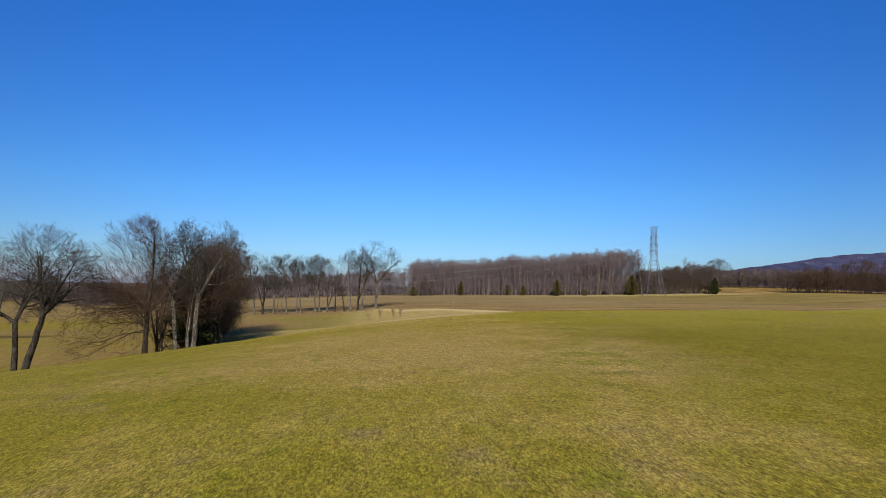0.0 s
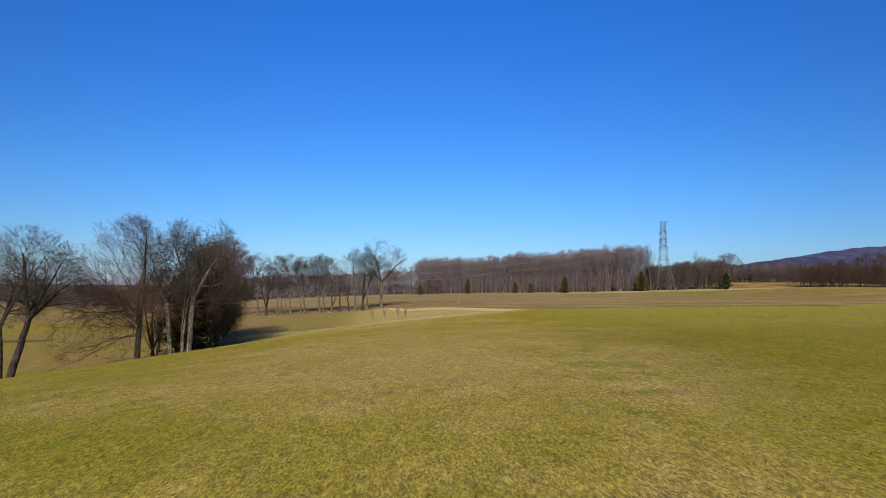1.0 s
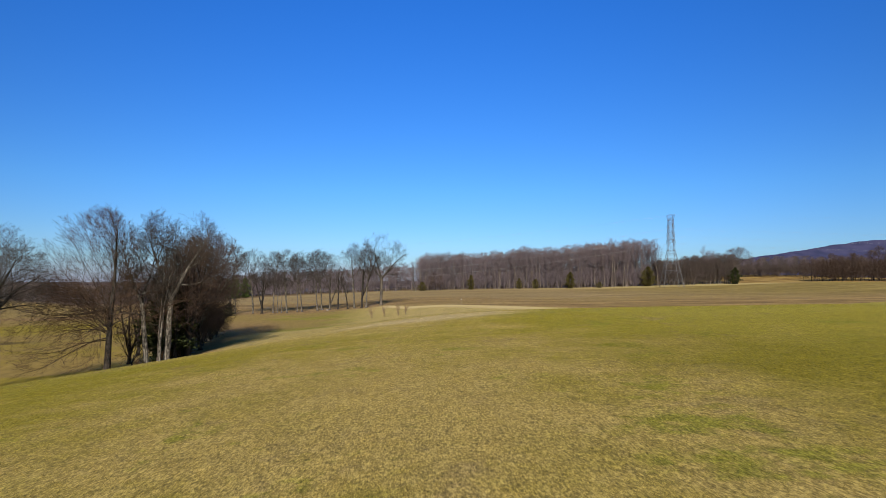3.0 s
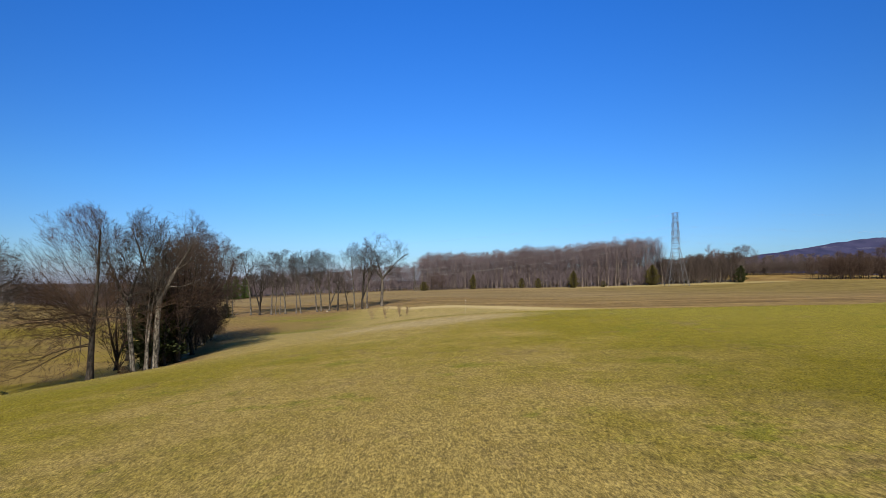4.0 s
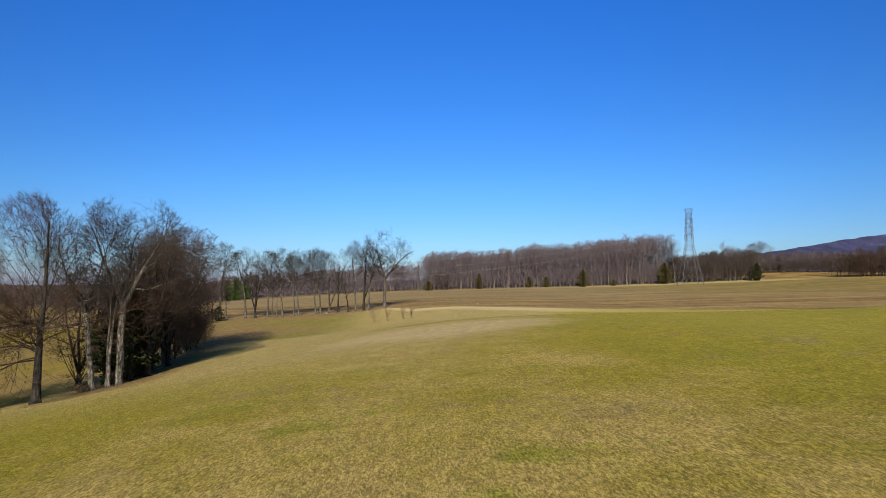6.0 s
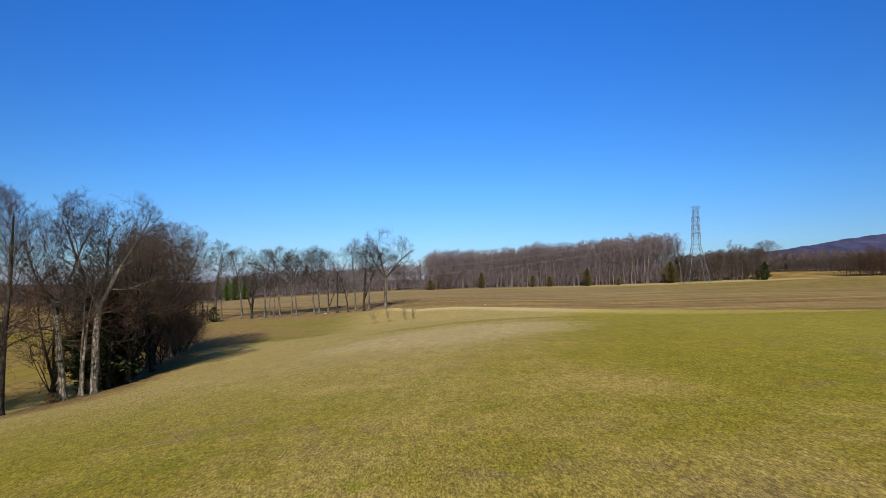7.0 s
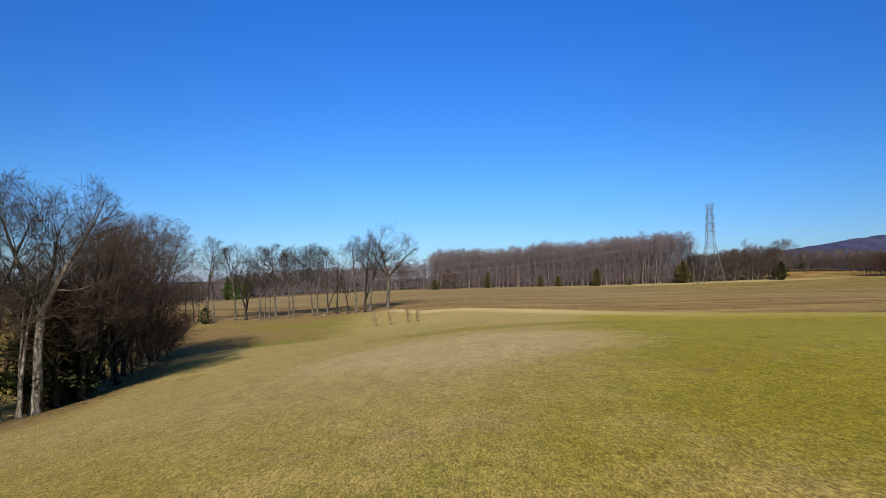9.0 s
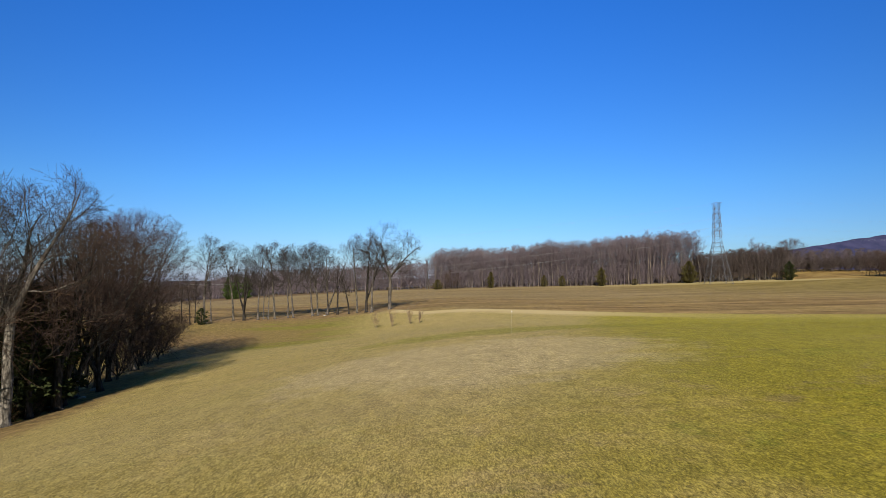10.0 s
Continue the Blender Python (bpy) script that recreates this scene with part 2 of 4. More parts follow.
    # wooded land in the distance
    c = k.mix(k.ramp(y, 392.0, 425.0), c, k.mix(k.ramp(k.noise(0.02, 4), 0.4, 0.6), (0.07, 0.052, 0.05), (0.12, 0.09, 0.08)))
    # fallen leaves along the bank and under the tree row
    fleck = k.noise(1.4, 4, 0.7)
    bank = k.math("ABSOLUTE", k.math("SUBTRACT", k.math("ADD", x, k.math("MULTIPLY", y, 0.155)), -11.8))
    on_bank = k.math("MULTIPLY", k.math("SUBTRACT", 1.0, k.ramp(k.math("ADD", bank, k.math("ADD", k.math("MULTIPLY", fleck, 3.0), k.math("MULTIPLY", k.ramp(y, 105.0, 130.0), -5.0))), 3.2, 7.0)),
                     k.math("MULTIPLY", k.ramp(y, 58.0, 70.0), k.math("SUBTRACT", 1.0, k.ramp(y, 132.0, 150.0))))
    hedge = k.math("ABSOLUTE", k.math("SUBTRACT", k.math("SUBTRACT", y, k.math("MULTIPLY", x, 0.17)), 169.3))
    on_row = k.math("MULTIPLY", k.math("SUBTRACT", 1.0, k.ramp(k.math("ADD", hedge, k.math("MULTIPLY", fleck, 4.0)), 4.0, 9.0)),
                    k.math("SUBTRACT", 1.0, k.ramp(x, -6.0, 4.0)))
    litter = k.mix(k.ramp(fleck, 0.4, 0.62), (0.14, 0.085, 0.04), (0.30, 0.19, 0.08))
    c = k.mix(k.math("MULTIPLY", k.math("MAXIMUM", on_bank, on_row), 0.8), c, litter)
    k.bump(k.math("ADD", grain, k.math("MULTIPLY", rows, 0.8)), 0.8, 0.06)
    return k.color(c)


def bark(name, dark, light, scale=3.0):
    k = Nodes(name, 0.9, 0.15)
    v = k.noise(scale, 4, 0.65, stretch=(2.5, 2.5, 0.5))
    blot = k.noise(scale * 0.5, 3, 0.6)
    c = k.mix(k.ramp(v, 0.35, 0.68), dark, light)
    c = k.mix(k.math("MULTIPLY", k.ramp(blot, 0.47, 0.62), 0.7), c, tuple(0.65 * a for a in dark))
    k.bump(v, 0.7, 0.03)
    return k.color(c)


def twig_material(name, a, b):
    k = Nodes(name, 0.9, 0.1)
    return k.color(k.mix(k.island(), a, b))


M = {
    "ground": ground_material(),
    "grey_bark": bark("grey_bark", (0.052, 0.043, 0.035), (0.18, 0.153, 0.125)),
    "pale_bark": bark("pale_bark", (0.042, 0.036, 0.027), (0.19, 0.165, 0.13), 2.6),
    "dark_bark": bark("dark_bark", (0.014, 0.012, 0.010), (0.066, 0.055, 0.045)),
    "grey_twig": twig_material("grey_twigs", (0.028, 0.023, 0.019), (0.080, 0.066, 0.054)),
    "red_twig": twig_material("reddish_twigs", (0.034, 0.023, 0.018), (0.102, 0.068, 0.053)),
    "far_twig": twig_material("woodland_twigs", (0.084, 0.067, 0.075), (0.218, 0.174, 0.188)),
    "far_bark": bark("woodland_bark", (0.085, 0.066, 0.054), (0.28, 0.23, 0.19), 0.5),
    "limb_bark": bark("grey_upper_bark", (0.034, 0.028, 0.023), (0.145, 0.126, 0.105), 2.0),
    "olive_needle": twig_material("olive_cedar_needles", (0.042, 0.038, 0.014), (0.120, 0.098, 0.033)),
    "needle": twig_material("evergreen_needles", (0.012, 0.018, 0.007), (0.048, 0.055, 0.018)),
    "steel": bark("galvanised_steel", (0.10, 0.10, 0.11), (0.20, 0.20, 0.215), 1.0),
}


def blade_material():
    k = Nodes("turf_blades", 0.8, 0.2)
    tip = k.mix(k.island(), (0.34, 0.36, 0.30), (0.98, 0.96, 0.86))
    m = k.n.new("ShaderNodeMix")
    m.data_type, m.blend_type = "RGBA", "MULTIPLY"
    m.inputs[0].default_value = 1.0
    k.l.new(lawn_tint(k), m.inputs[6])
    k.l.new(tip, m.inputs[7])
    return k.color(m.outputs[2])


M["blade"] = blade_material()
M["sapling"] = twig_material("sapling_shoots", (0.17, 0.115, 0.07), (0.32, 0.235, 0.15))
M["dead_leaf"] = twig_material("dead_leaves", (0.09, 0.052, 0.022), (0.21, 0.13, 0.055))
M["stone"] = bark("field_stone", (0.22, 0.20, 0.18), (0.42, 0.40, 0.36), 2.5)
M["straw"] = twig_material("stubble_stalks", (0.13, 0.085, 0.035), (0.30, 0.21, 0.095))
M["wire"] = bark("bare_aluminium_wire", (0.32, 0.32, 0.33), (0.45, 0.45, 0.46), 1.0)
M["sycamore_bark"] = bark("sycamore_bark", (0.048, 0.041, 0.032), (0.30, 0.265, 0.215), 3.4)
# the scrub's own tone, reused to darken woods dimmed by distance
M["scrub_and_dim_twig"] = twig_material("scrub_and_dim_twigs", (0.052, 0.040, 0.036), (0.135, 0.104, 0.092))
M["pine_needle"] = twig_material("pine_needles", (0.040, 0.064, 0.018), (0.095, 0.130, 0.034))
M["russet_bark"] = bark("russet_limb_bark", (0.030, 0.021, 0.014), (0.105, 0.075, 0.052))
M["russet_twig"] = twig_material("russet_twigs", (0.036, 0.022, 0.015), (0.098, 0.060, 0.038))
M["post"] = bark("weathered_white_post", (0.34, 0.28, 0.19), (0.50, 0.43, 0.31), 4.0)
M["cap"] = bark("white_cap", (0.70, 0.68, 0.62), (0.82, 0.80, 0.75), 6.0)


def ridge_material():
    k = Nodes("hazed_wooded_ridge", 1.0, 0.0)
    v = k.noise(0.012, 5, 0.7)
    # distance haze is put into the base colour as a blue cast
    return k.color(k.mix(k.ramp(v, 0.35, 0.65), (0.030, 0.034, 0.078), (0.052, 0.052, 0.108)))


M["ridge"] = ridge_material()


# ---- the lie of the land ----
# swells and hollows: centre, widths, height
SWELLS = [
    (-2, 109, 26, 142, 4.29), (39, 51, 26, 32, 1.49), (87, 76, 26, 26, 1.93), (-9, 124, 26, 85, -4.70),
    (-70, 81, 38, 65, -2.02), (77, 127, 127, 26, -2.12), (242, 414, 107, 164, 8.5), (-154, 91, 244, 276, -6.23),
    (50, 7, 105, 131, 3.27), (-39, 72, 26, 26, -2.53), (-200, 380, 120, 140, -12.0), (-25, 300, 45, 70, -1.2),
    (200, 235, 45, 40, 1.2), (-2600, 3200, 1300, 1600, -90.0),
]


def land(x, y):
    """The height of the ground."""
    z = 0.1 + 0.06 * noise.noise((x * 0.11, y * 0.11, 0))
    for cx, cy, rx, ry, h in SWELLS:
        u = ((x - cx) / rx) ** 2 + ((y - cy) / ry) ** 2
        if u < 12:
            z += h * math.exp(-u)
    return z


def mesh_from(name, verts, faces):
    """A mesh from vertices and faces that all have the same number of corners."""
    verts, faces = np.asarray(verts, np.float32).reshape(-1, 3), np.asarray(faces, np.int32)
    me = bpy.data.meshes.new(name)
    me.vertices.add(len(verts))
    me.vertices.foreach_set("co", verts.ravel())
    me.loops.add(faces.size)
    me.loops.foreach_set("vertex_index", faces.ravel())
    me.polygons.add(len(faces))
    me.polygons.foreach_set("loop_start", np.arange(0, faces.size, faces.shape[1], dtype=np.int32))
    me.update(calc_edges=True)
    return me


def part(name, me, material, parent=None, label=""):
    ob = new(name, me)
    if not me.materials:
        me.materials.append(material)
    ob.parent = parent
    return tagged(ob, label)


def graded(lo, hi, fine, ratio=1.18):
    """Steps that are fine near nought and widen outwards."""
    out, d = [0.0], fine
    while out[-1] < hi:
        out.append(out[-1] + d)
        d *= ratio if out[-1] > 180 else 1.0
    return [-v for v in out[:0:-1]] + out


def build_ground():
    xs = np.array(graded(0, 4200, 2.0))
    ys = xs
    zs = np.array([[land(x, y) for x in xs] for y in ys])
    nx, ny = len(xs), len(ys)
    gx, gy = np.meshgrid(xs, ys)
    verts = np.stack([gx, gy, zs], -1).reshape(-1, 3)
    i = (np.arange(ny - 1)[:, None] * nx + np.arange(nx - 1)).ravel()
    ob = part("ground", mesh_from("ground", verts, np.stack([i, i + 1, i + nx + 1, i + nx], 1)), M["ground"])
    ob.data.polygons.foreach_set("use_smooth", np.ones(len(ob.data.polygons), bool))
    return tagged(ob, "rolling winter pasture, straw and olive, running into brown stubble", "ground", kind="structure")


ground = build_ground()


def rest(x, y, sink=0.05):
    return land(x, y) - sink


# ---- bare trees ----
def tubes(name, chains, sides, twigs=(), flare=1.5):
    """Tapered tubes along chains of (x, y, z, radius) points; the finest twigs as slivers."""
    groups = {}
    for c in chains:
        groups.setdefault(len(c), []).append(c)
    verts, faces, base = [], [], 0
    t = np.arange(sides) * 2 * np.pi / sides
    for n, some in groups.items():
        s = np.asarray(some, np.float64)
        p, r = s[:, :, :3], s[:, :, 3]
        d = p[:, -1] - p[:, 0]
        d /= np.maximum(np.linalg.norm(d, axis=1, keepdims=True), 1e-9)
        ref = np.where(np.abs(d[:, 2:3]) > 0.9, [[1.0, 0, 0]], [[0, 0, 1.0]])
        u = np.cross(d, ref)
        u /= np.linalg.norm(u, axis=1, keepdims=True)
        v = np.cross(d, u)
        ring = u[:, None] * np.cos(t)[None, :, None] + v[:, None] * np.sin(t)[None, :, None]
        co = p[:, :, None, :] + ring[:, None] * r[:, :, None, None]
        verts.append(co.reshape(-1, 3))
        k, j = np.arange(sides), np.arange(n - 1) * sides
        quad = np.stack([k, (k + 1) % sides, (k + 1) % sides + sides, k + sides], 1)
        one = (j[:, None, None] + quad[None]).reshape(-1, 4)
        faces.append((base + np.arange(len(some))[:, None, None] * n * sides + one[None]).reshape(-1, 4))
        base += len(some) * n * sides
    if twigs:
        a, b = (np.asarray([c[i] for c in twigs], np.float64) for i in (0, -1))
        d = b[:, :3] - a[:, :3]
        w = np.cross(d, np.random.default_rng(len(twigs)).normal(0, 1, d.shape))
        w /= np.maximum(np.linalg.norm(w, axis=1, keepdims=True), 1e-9)
        ra, rb = a[:, 3:] * flare, b[:, 3:] * flare * 0.8
        verts.append(np.stack([a[:, :3] - w * ra, a[:, :3] + w * ra, b[:, :3] + w * rb, b[:, :3] - w * rb], 1).reshape(-1, 3))
        faces.append(base + np.arange(4 * len(twigs)).reshape(-1, 4))
    me = mesh_from(name, np.concatenate(verts), np.concatenate(faces))
    me.polygons.foreach_set("use_smooth", np.ones(len(me.polygons), bool))
    return me


def bent(rng, d, much, lift):
    x, y, z = d[0] + rng.gauss(0, much), d[1] + rng.gauss(0, much), d[2] + rng.gauss(0, much) + lift
    n = math.sqrt(x * x + y * y + z * z) or 1.0
    return x / n, y / n, z / n


def aside(d, angle, turn):
    """A direction at an angle from d, turned round it."""
    v = Vector(d)
    u = v.orthogonal().normalized()
    o = u * math.cos(turn) + v.cross(u) * math.sin(turn)
    return tuple((v * math.cos(angle) + o * math.sin(angle)).normalized())


def room(p, d, hull):
    """How far one can go from p along d inside an ellipsoid (centre, radii)."""
    q = [(p[i] - hull[i]) / hull[i + 3] for i in range(3)]
    e = [d[i] / hull[i + 3] for i in range(3)]
    a, b, c = sum(v * v for v in e), sum(u * v for u, v in zip(q, e)), sum(v * v for v in q) - 1
    disc = b * b - a * c
    return max(0.0, (-b + math.sqrt(disc)) / a) if disc > 0 else 0.0


def grow(seed, height, radius, style):
    """Chains of a bare tree by level: 0 stems, 1 limbs, 2 and on branches and twigs."""
    rng = random.Random(seed)
    hull = [v * height for v in style["hull"]] if "hull" in style else None
    out = [[] for _ in range(len(style["kids"]) + 1)]
    last = len(style["kids"])

    def branch(p, d, length, r, level, tip, lift=None, free=True):
        n = style["segs"][level]
        nodes, r0 = [(p, d, r)], r
        for i in range(n):
            bend = style["lift"][level] if lift is None else lift
            if not free and p[2] < 0.15 * height:
                bend = 0.10
            d = bent(rng, d, style["wild"][level] * (1.0 if free else 2.0) * (1.0 if i or level else 0.3), bend)
            p = tuple(p[j] + d[j] * length / n for j in range(3))
            r = r0 + (tip - r0) * ((i + 1) / n) ** 0.85
            nodes.append((p, d, r))
        out[level].append([(*q, rad) for q, _, rad in nodes])
        if level == last:
            return
        kids = max(1, round(style["kids"][level] * rng.uniform(0.8, 1.2) / (style.get("forks", 1) ** 0.6 if level == 0 else 1.0)))
        start = style["bare"][level]
        turn = rng.uniform(0, 6.28)
        for k in range(kids):
            f = start + (1 - start) * ((k + rng.random()) / kids)
            j = min(int(f * n), n - 1)
            (p0, d0, r0_), (p1, _, r1) = nodes[j], nodes[j + 1]
            w = f * n - j
            at = tuple(p0[i] + (p1[i] - p0[i]) * w for i in range(3))
            rr = r0_ + (r1 - r0_) * w
            turn += 2.4 + rng.uniform(-0.5, 0.5)
            ang = radians(style["angle"][level] * rng.uniform(0.7, 1.25)) * (1.25 - 0.6 * f if level == 0 else 1.0)
            long = length * style["reach"][level] * rng.uniform(0.65, 1.15) * (0.62 + 0.62 * math.sin(math.pi * min(1.0, 0.18 + 0.8 * (f - start) / (1 - start + 1e-6))))
            way = aside(d0, ang, turn)
            if "sweep" in style and level < 2:
                way = bent(rng, tuple(way[i] + style["sweep"][i] for i in range(3)), 0.0, 0.0)
            if hull and free:
                long = min(long, room(at, way, hull) * rng.uniform(0.72, 1.0) + 0.045 * height * rng.random())
            kid_r = min(rr * 0.8, max(style["thin"], rr * style["girth"][level] * rng.uniform(0.8, 1.2)))
            if long > 0.12:
                branch(at, way, long, kid_r, level + 1, max(style["thin"] * 0.6, kid_r * 0.25), lift=None if free else lift, free=free)

    lean = style.get("lean", (0, 0))
    forks = style.get("forks", 1)
    d = bent(rng, (lean[0], lean[1], 1), 0.03, 0)
    if forks == 1:
        branch((0, 0, 0), d, height * style["stem"], radius, 0, radius * 0.16)
    else:
        low, top, chain = height * style["fork_at"], (0, 0, 0), [(0, 0, 0, radius)]
        for i in range(7):
            d = bent(rng, (d[0] * 0.8 + lean[0] * 0.2, d[1] * 0.8 + lean[1] * 0.2, d[2]), 0.065, 0.02)
            top = tuple(top[j] + d[j] * low / 7 for j in range(3))
            chain.append((*top, radius * (1 - 0.034 * (i + 1)) * rng.uniform(0.94, 1.05)))
        out[0].append(chain)
        turn = style.get("fork_turn", rng.uniform(0, 6.28))
        for i in range(forks):
            branch(top, aside(d, radians(rng.uniform(*style.get("spread", (9, 22)))), turn), (height * style["stem"] - low) * rng.uniform(0.85, 1.05),
                   radius * 0.66, 0, radius * 0.10)
            turn += 6.28 / forks + rng.uniform(-0.4, 0.4)
    # low sweeping limbs
    for i in range(style.get("skirt", 0)):
        z = height * rng.uniform(*style.get("skirt_at", (0.2, 0.4)))
        turn = style.get("skirt_turn", 0) + rng.gauss(0, 1.5)
        branch((lean[0] * z, lean[1] * z, z), (math.cos(turn), math.sin(turn), rng.uniform(-0.05, 0.5)), height * rng.uniform(0.28, 0.6),
               radius * 0.19, 1, 0.012, lift=style.get("skirt_lift", -0.03), free=False)
    grown = height / max(p[2] for lev in out for c in lev for p in c)
    return [[[(x * grown, y * grown, z * grown, r) for x, y, z, r in c] for c in lev] for lev in out]


BROAD = dict(kids=(13, 8, 6, 5), segs=(10, 6, 4, 2, 1), wild=(0.06, 0.14, 0.15, 0.15, 0.14), lift=(0.03, 0.06, 0.05, 0.04, 0.03),
             bare=(0.25, 0.2, 0.15, 0.1), angle=(54, 44, 42, 38), reach=(0.46, 0.5, 0.5, 0.5), girth=(0.48, 0.5, 0.52, 0.6), thin=0.0115, stem=0.9)
TALL = dict(BROAD, kids=(16, 8, 6, 4), segs=(9, 5, 3, 2, 1), bare=(0.34, 0.2, 0.15, 0.1), angle=(44, 38, 38, 36), reach=(0.46, 0.5, 0.5, 0.5), girth=(0.5, 0.5, 0.5, 0.6), thin=0.0155,
            wild=(0.05, 0.10, 0.12, 0.13, 0.12), hull=(0, 0, 0.65, 0.27, 0.27, 0.36))
THIN = dict(TALL, kids=(11, 6, 5, 3), bare=(0.4, 0.2, 0.15, 0.1), reach=(0.34, 0.5, 0.5, 0.5), hull=(0, 0, 0.68, 0.16, 0.16, 0.33))
WOOD = dict(kids=(13, 6, 7), segs=(6, 3, 2, 1), wild=(0.04, 0.09, 0.11, 0.11), lift=(0.02, 0.08, 0.05, 0.04),
            bare=(0.40, 0.2, 0.15), angle=(40, 40, 40), reach=(0.32, 0.5, 0.42), girth=(0.45, 0.5, 0.5), thin=0.03, stem=0.95, hull=(0, 0, 0.68, 0.19, 0.19, 0.32))
SCRUB = dict(WOOD, kids=(18, 9, 7), bare=(0.04, 0.1, 0.1), angle=(50, 42, 40), reach=(0.48, 0.5, 0.42), thin=0.03, hull=(0, 0, 0.52, 0.33, 0.33, 0.49))
MASS = dict(WOOD, kids=(13, 6, 7), segs=(4, 1, 1, 1), bare=(0.08, 0.15, 0.1), angle=(46, 42, 40), reach=(0.36, 0.5, 0.42), thin=0.055, hull=(0, 0, 0.55, 0.24, 0.24, 0.45))
HAZE = dict(MASS, kids=(12, 6, 6), segs=(3, 1, 1, 1), bare=(0.03, 0.1, 0.1), reach=(0.42, 0.5, 0.42), thin=0.065, hull=(0, 0, 0.5, 0.3, 0.3, 0.5))
BRUSH = dict(MASS, kids=(10, 6, 6), bare=(0.04, 0.1, 0.1), angle=(44, 42, 40), reach=(0.55, 0.5, 0.42), thin=0.05, hull=(0, 0, 0.45, 0.4, 0.4, 0.55))


def bare_tree(seed, height, radius, style, stem_mat, twig_mat, label="", group="", name="tree", far=False):
    levels = grow(seed, height, radius, style)
    thing = new(name)
    foot = [(0, 0, -0.3, radius * 1.9), (0, 0, 0.0, radius * 1.45), (0, 0, 0.25, radius * 1.12)]
    first = levels[0][0]
    for n, chain in enumerate(levels[0]):
        if n == 0:
            a, b = first[0], first[1]
            grown = foot + [tuple(a[i] + (b[i] - a[i]) * 0.5 for i in range(4))] + chain[1:]
            part("trunk", tubes("trunk", [grown], 6 if far else 9), stem_mat, thing)
        else:
            part("stem", tubes("stem", [chain], 7), M["limb_bark"] if stem_mat in (M["pale_bark"], M["grey_bark"], M["sycamore_bark"]) else stem_mat, thing)
    if far:
        rest_of = [c for lev in levels[1:-1] for c in lev]
        tagged(part("crown", tubes("crown", rest_of, 3, levels[-1]), twig_mat, thing), kind="stuff")
    else:
        limb_mat = M["russet_bark"] if twig_mat is M["russet_twig"] else M["limb_bark"] if stem_mat in (M["pale_bark"], M["grey_bark"], M["sycamore_bark"]) else stem_mat
        for chain in levels[1]:
            part("limb", tubes("limb", [chain], 5), limb_mat, thing)
        tagged(part("crown", tubes("crown", [c for lev in levels[2:-1] for c in lev], 3, levels[-1], 1.4), twig_mat, thing), kind="stuff")
    return tagged(thing, label, "tree", group)


def stand(thing, x, y, turn=0.0, size=1.0, sink=0.05):
    thing.matrix_basis = pose(x, y, rest(x, y, sink), 0, 0, turn) @ Matrix.Scale(size, 4)
    return thing


# trees along the near bank: place, height, stem radius, style, bark, twigs, label
SOLO = dict(BROAD, kids=(30, 8, 6, 5), angle=(38, 35, 36, 34), lift=(0.03, 0.06, 0.05, 0.03, 0.02), bare=(0.27, 0.2, 0.15, 0.1), wild=(0.012, 0.08, 0.09, 0.11, 0.11),
            reach=(0.55, 0.42, 0.5, 0.5), girth=(0.25, 0.48, 0.52, 0.6), thin=0.0105, sweep=(-0.14, 0, 0.06), hull=(-0.11, 0, 0.67, 0.30, 0.28, 0.37),
            skirt=28, skirt_turn=3.3, skirt_at=(0.2, 0.42), skirt_lift=-0.03)
DENSE = dict(BROAD, kids=(13, 8, 6, 5), forks=3, fork_at=0.1, bare=(0.1, 0.15, 0.12, 0.1), angle=(56, 44, 42, 40), reach=(0.48, 0.52, 0.5, 0.5), thin=0.0115,
             hull=(0.03, -0.02, 0.54, 0.34, 0.34, 0.47))
OPEN = dict(DENSE, kids=(11, 7, 6, 5), bare=(0.2, 0.15, 0.12, 0.1), hull=(0.04, -0.03, 0.6, 0.3, 0.3, 0.41))
FAN = dict(BROAD, forks=5, fork_at=0.42, spread=(14, 52), kids=(19, 8, 6, 5), bare=(0.12, 0.2, 0.15, 0.1), angle=(58, 44, 42, 40), reach=(0.6, 0.5, 0.5, 0.5), lift=(0.0, 0.02, 0.03, 0.03, 0.03),
           hull=(0.02, 0, 0.65, 0.42, 0.42, 0.37))
SYCAMORE = dict(BROAD, forks=2, fork_at=0.44, kids=(15, 7, 6, 5), bare=(0.12, 0.18, 0.15, 0.1), angle=(50, 42, 40, 38), reach=(0.55, 0.5, 0.5, 0.5),
                hull=(-0.07, 0, 0.68, 0.30, 0.29, 0.34))
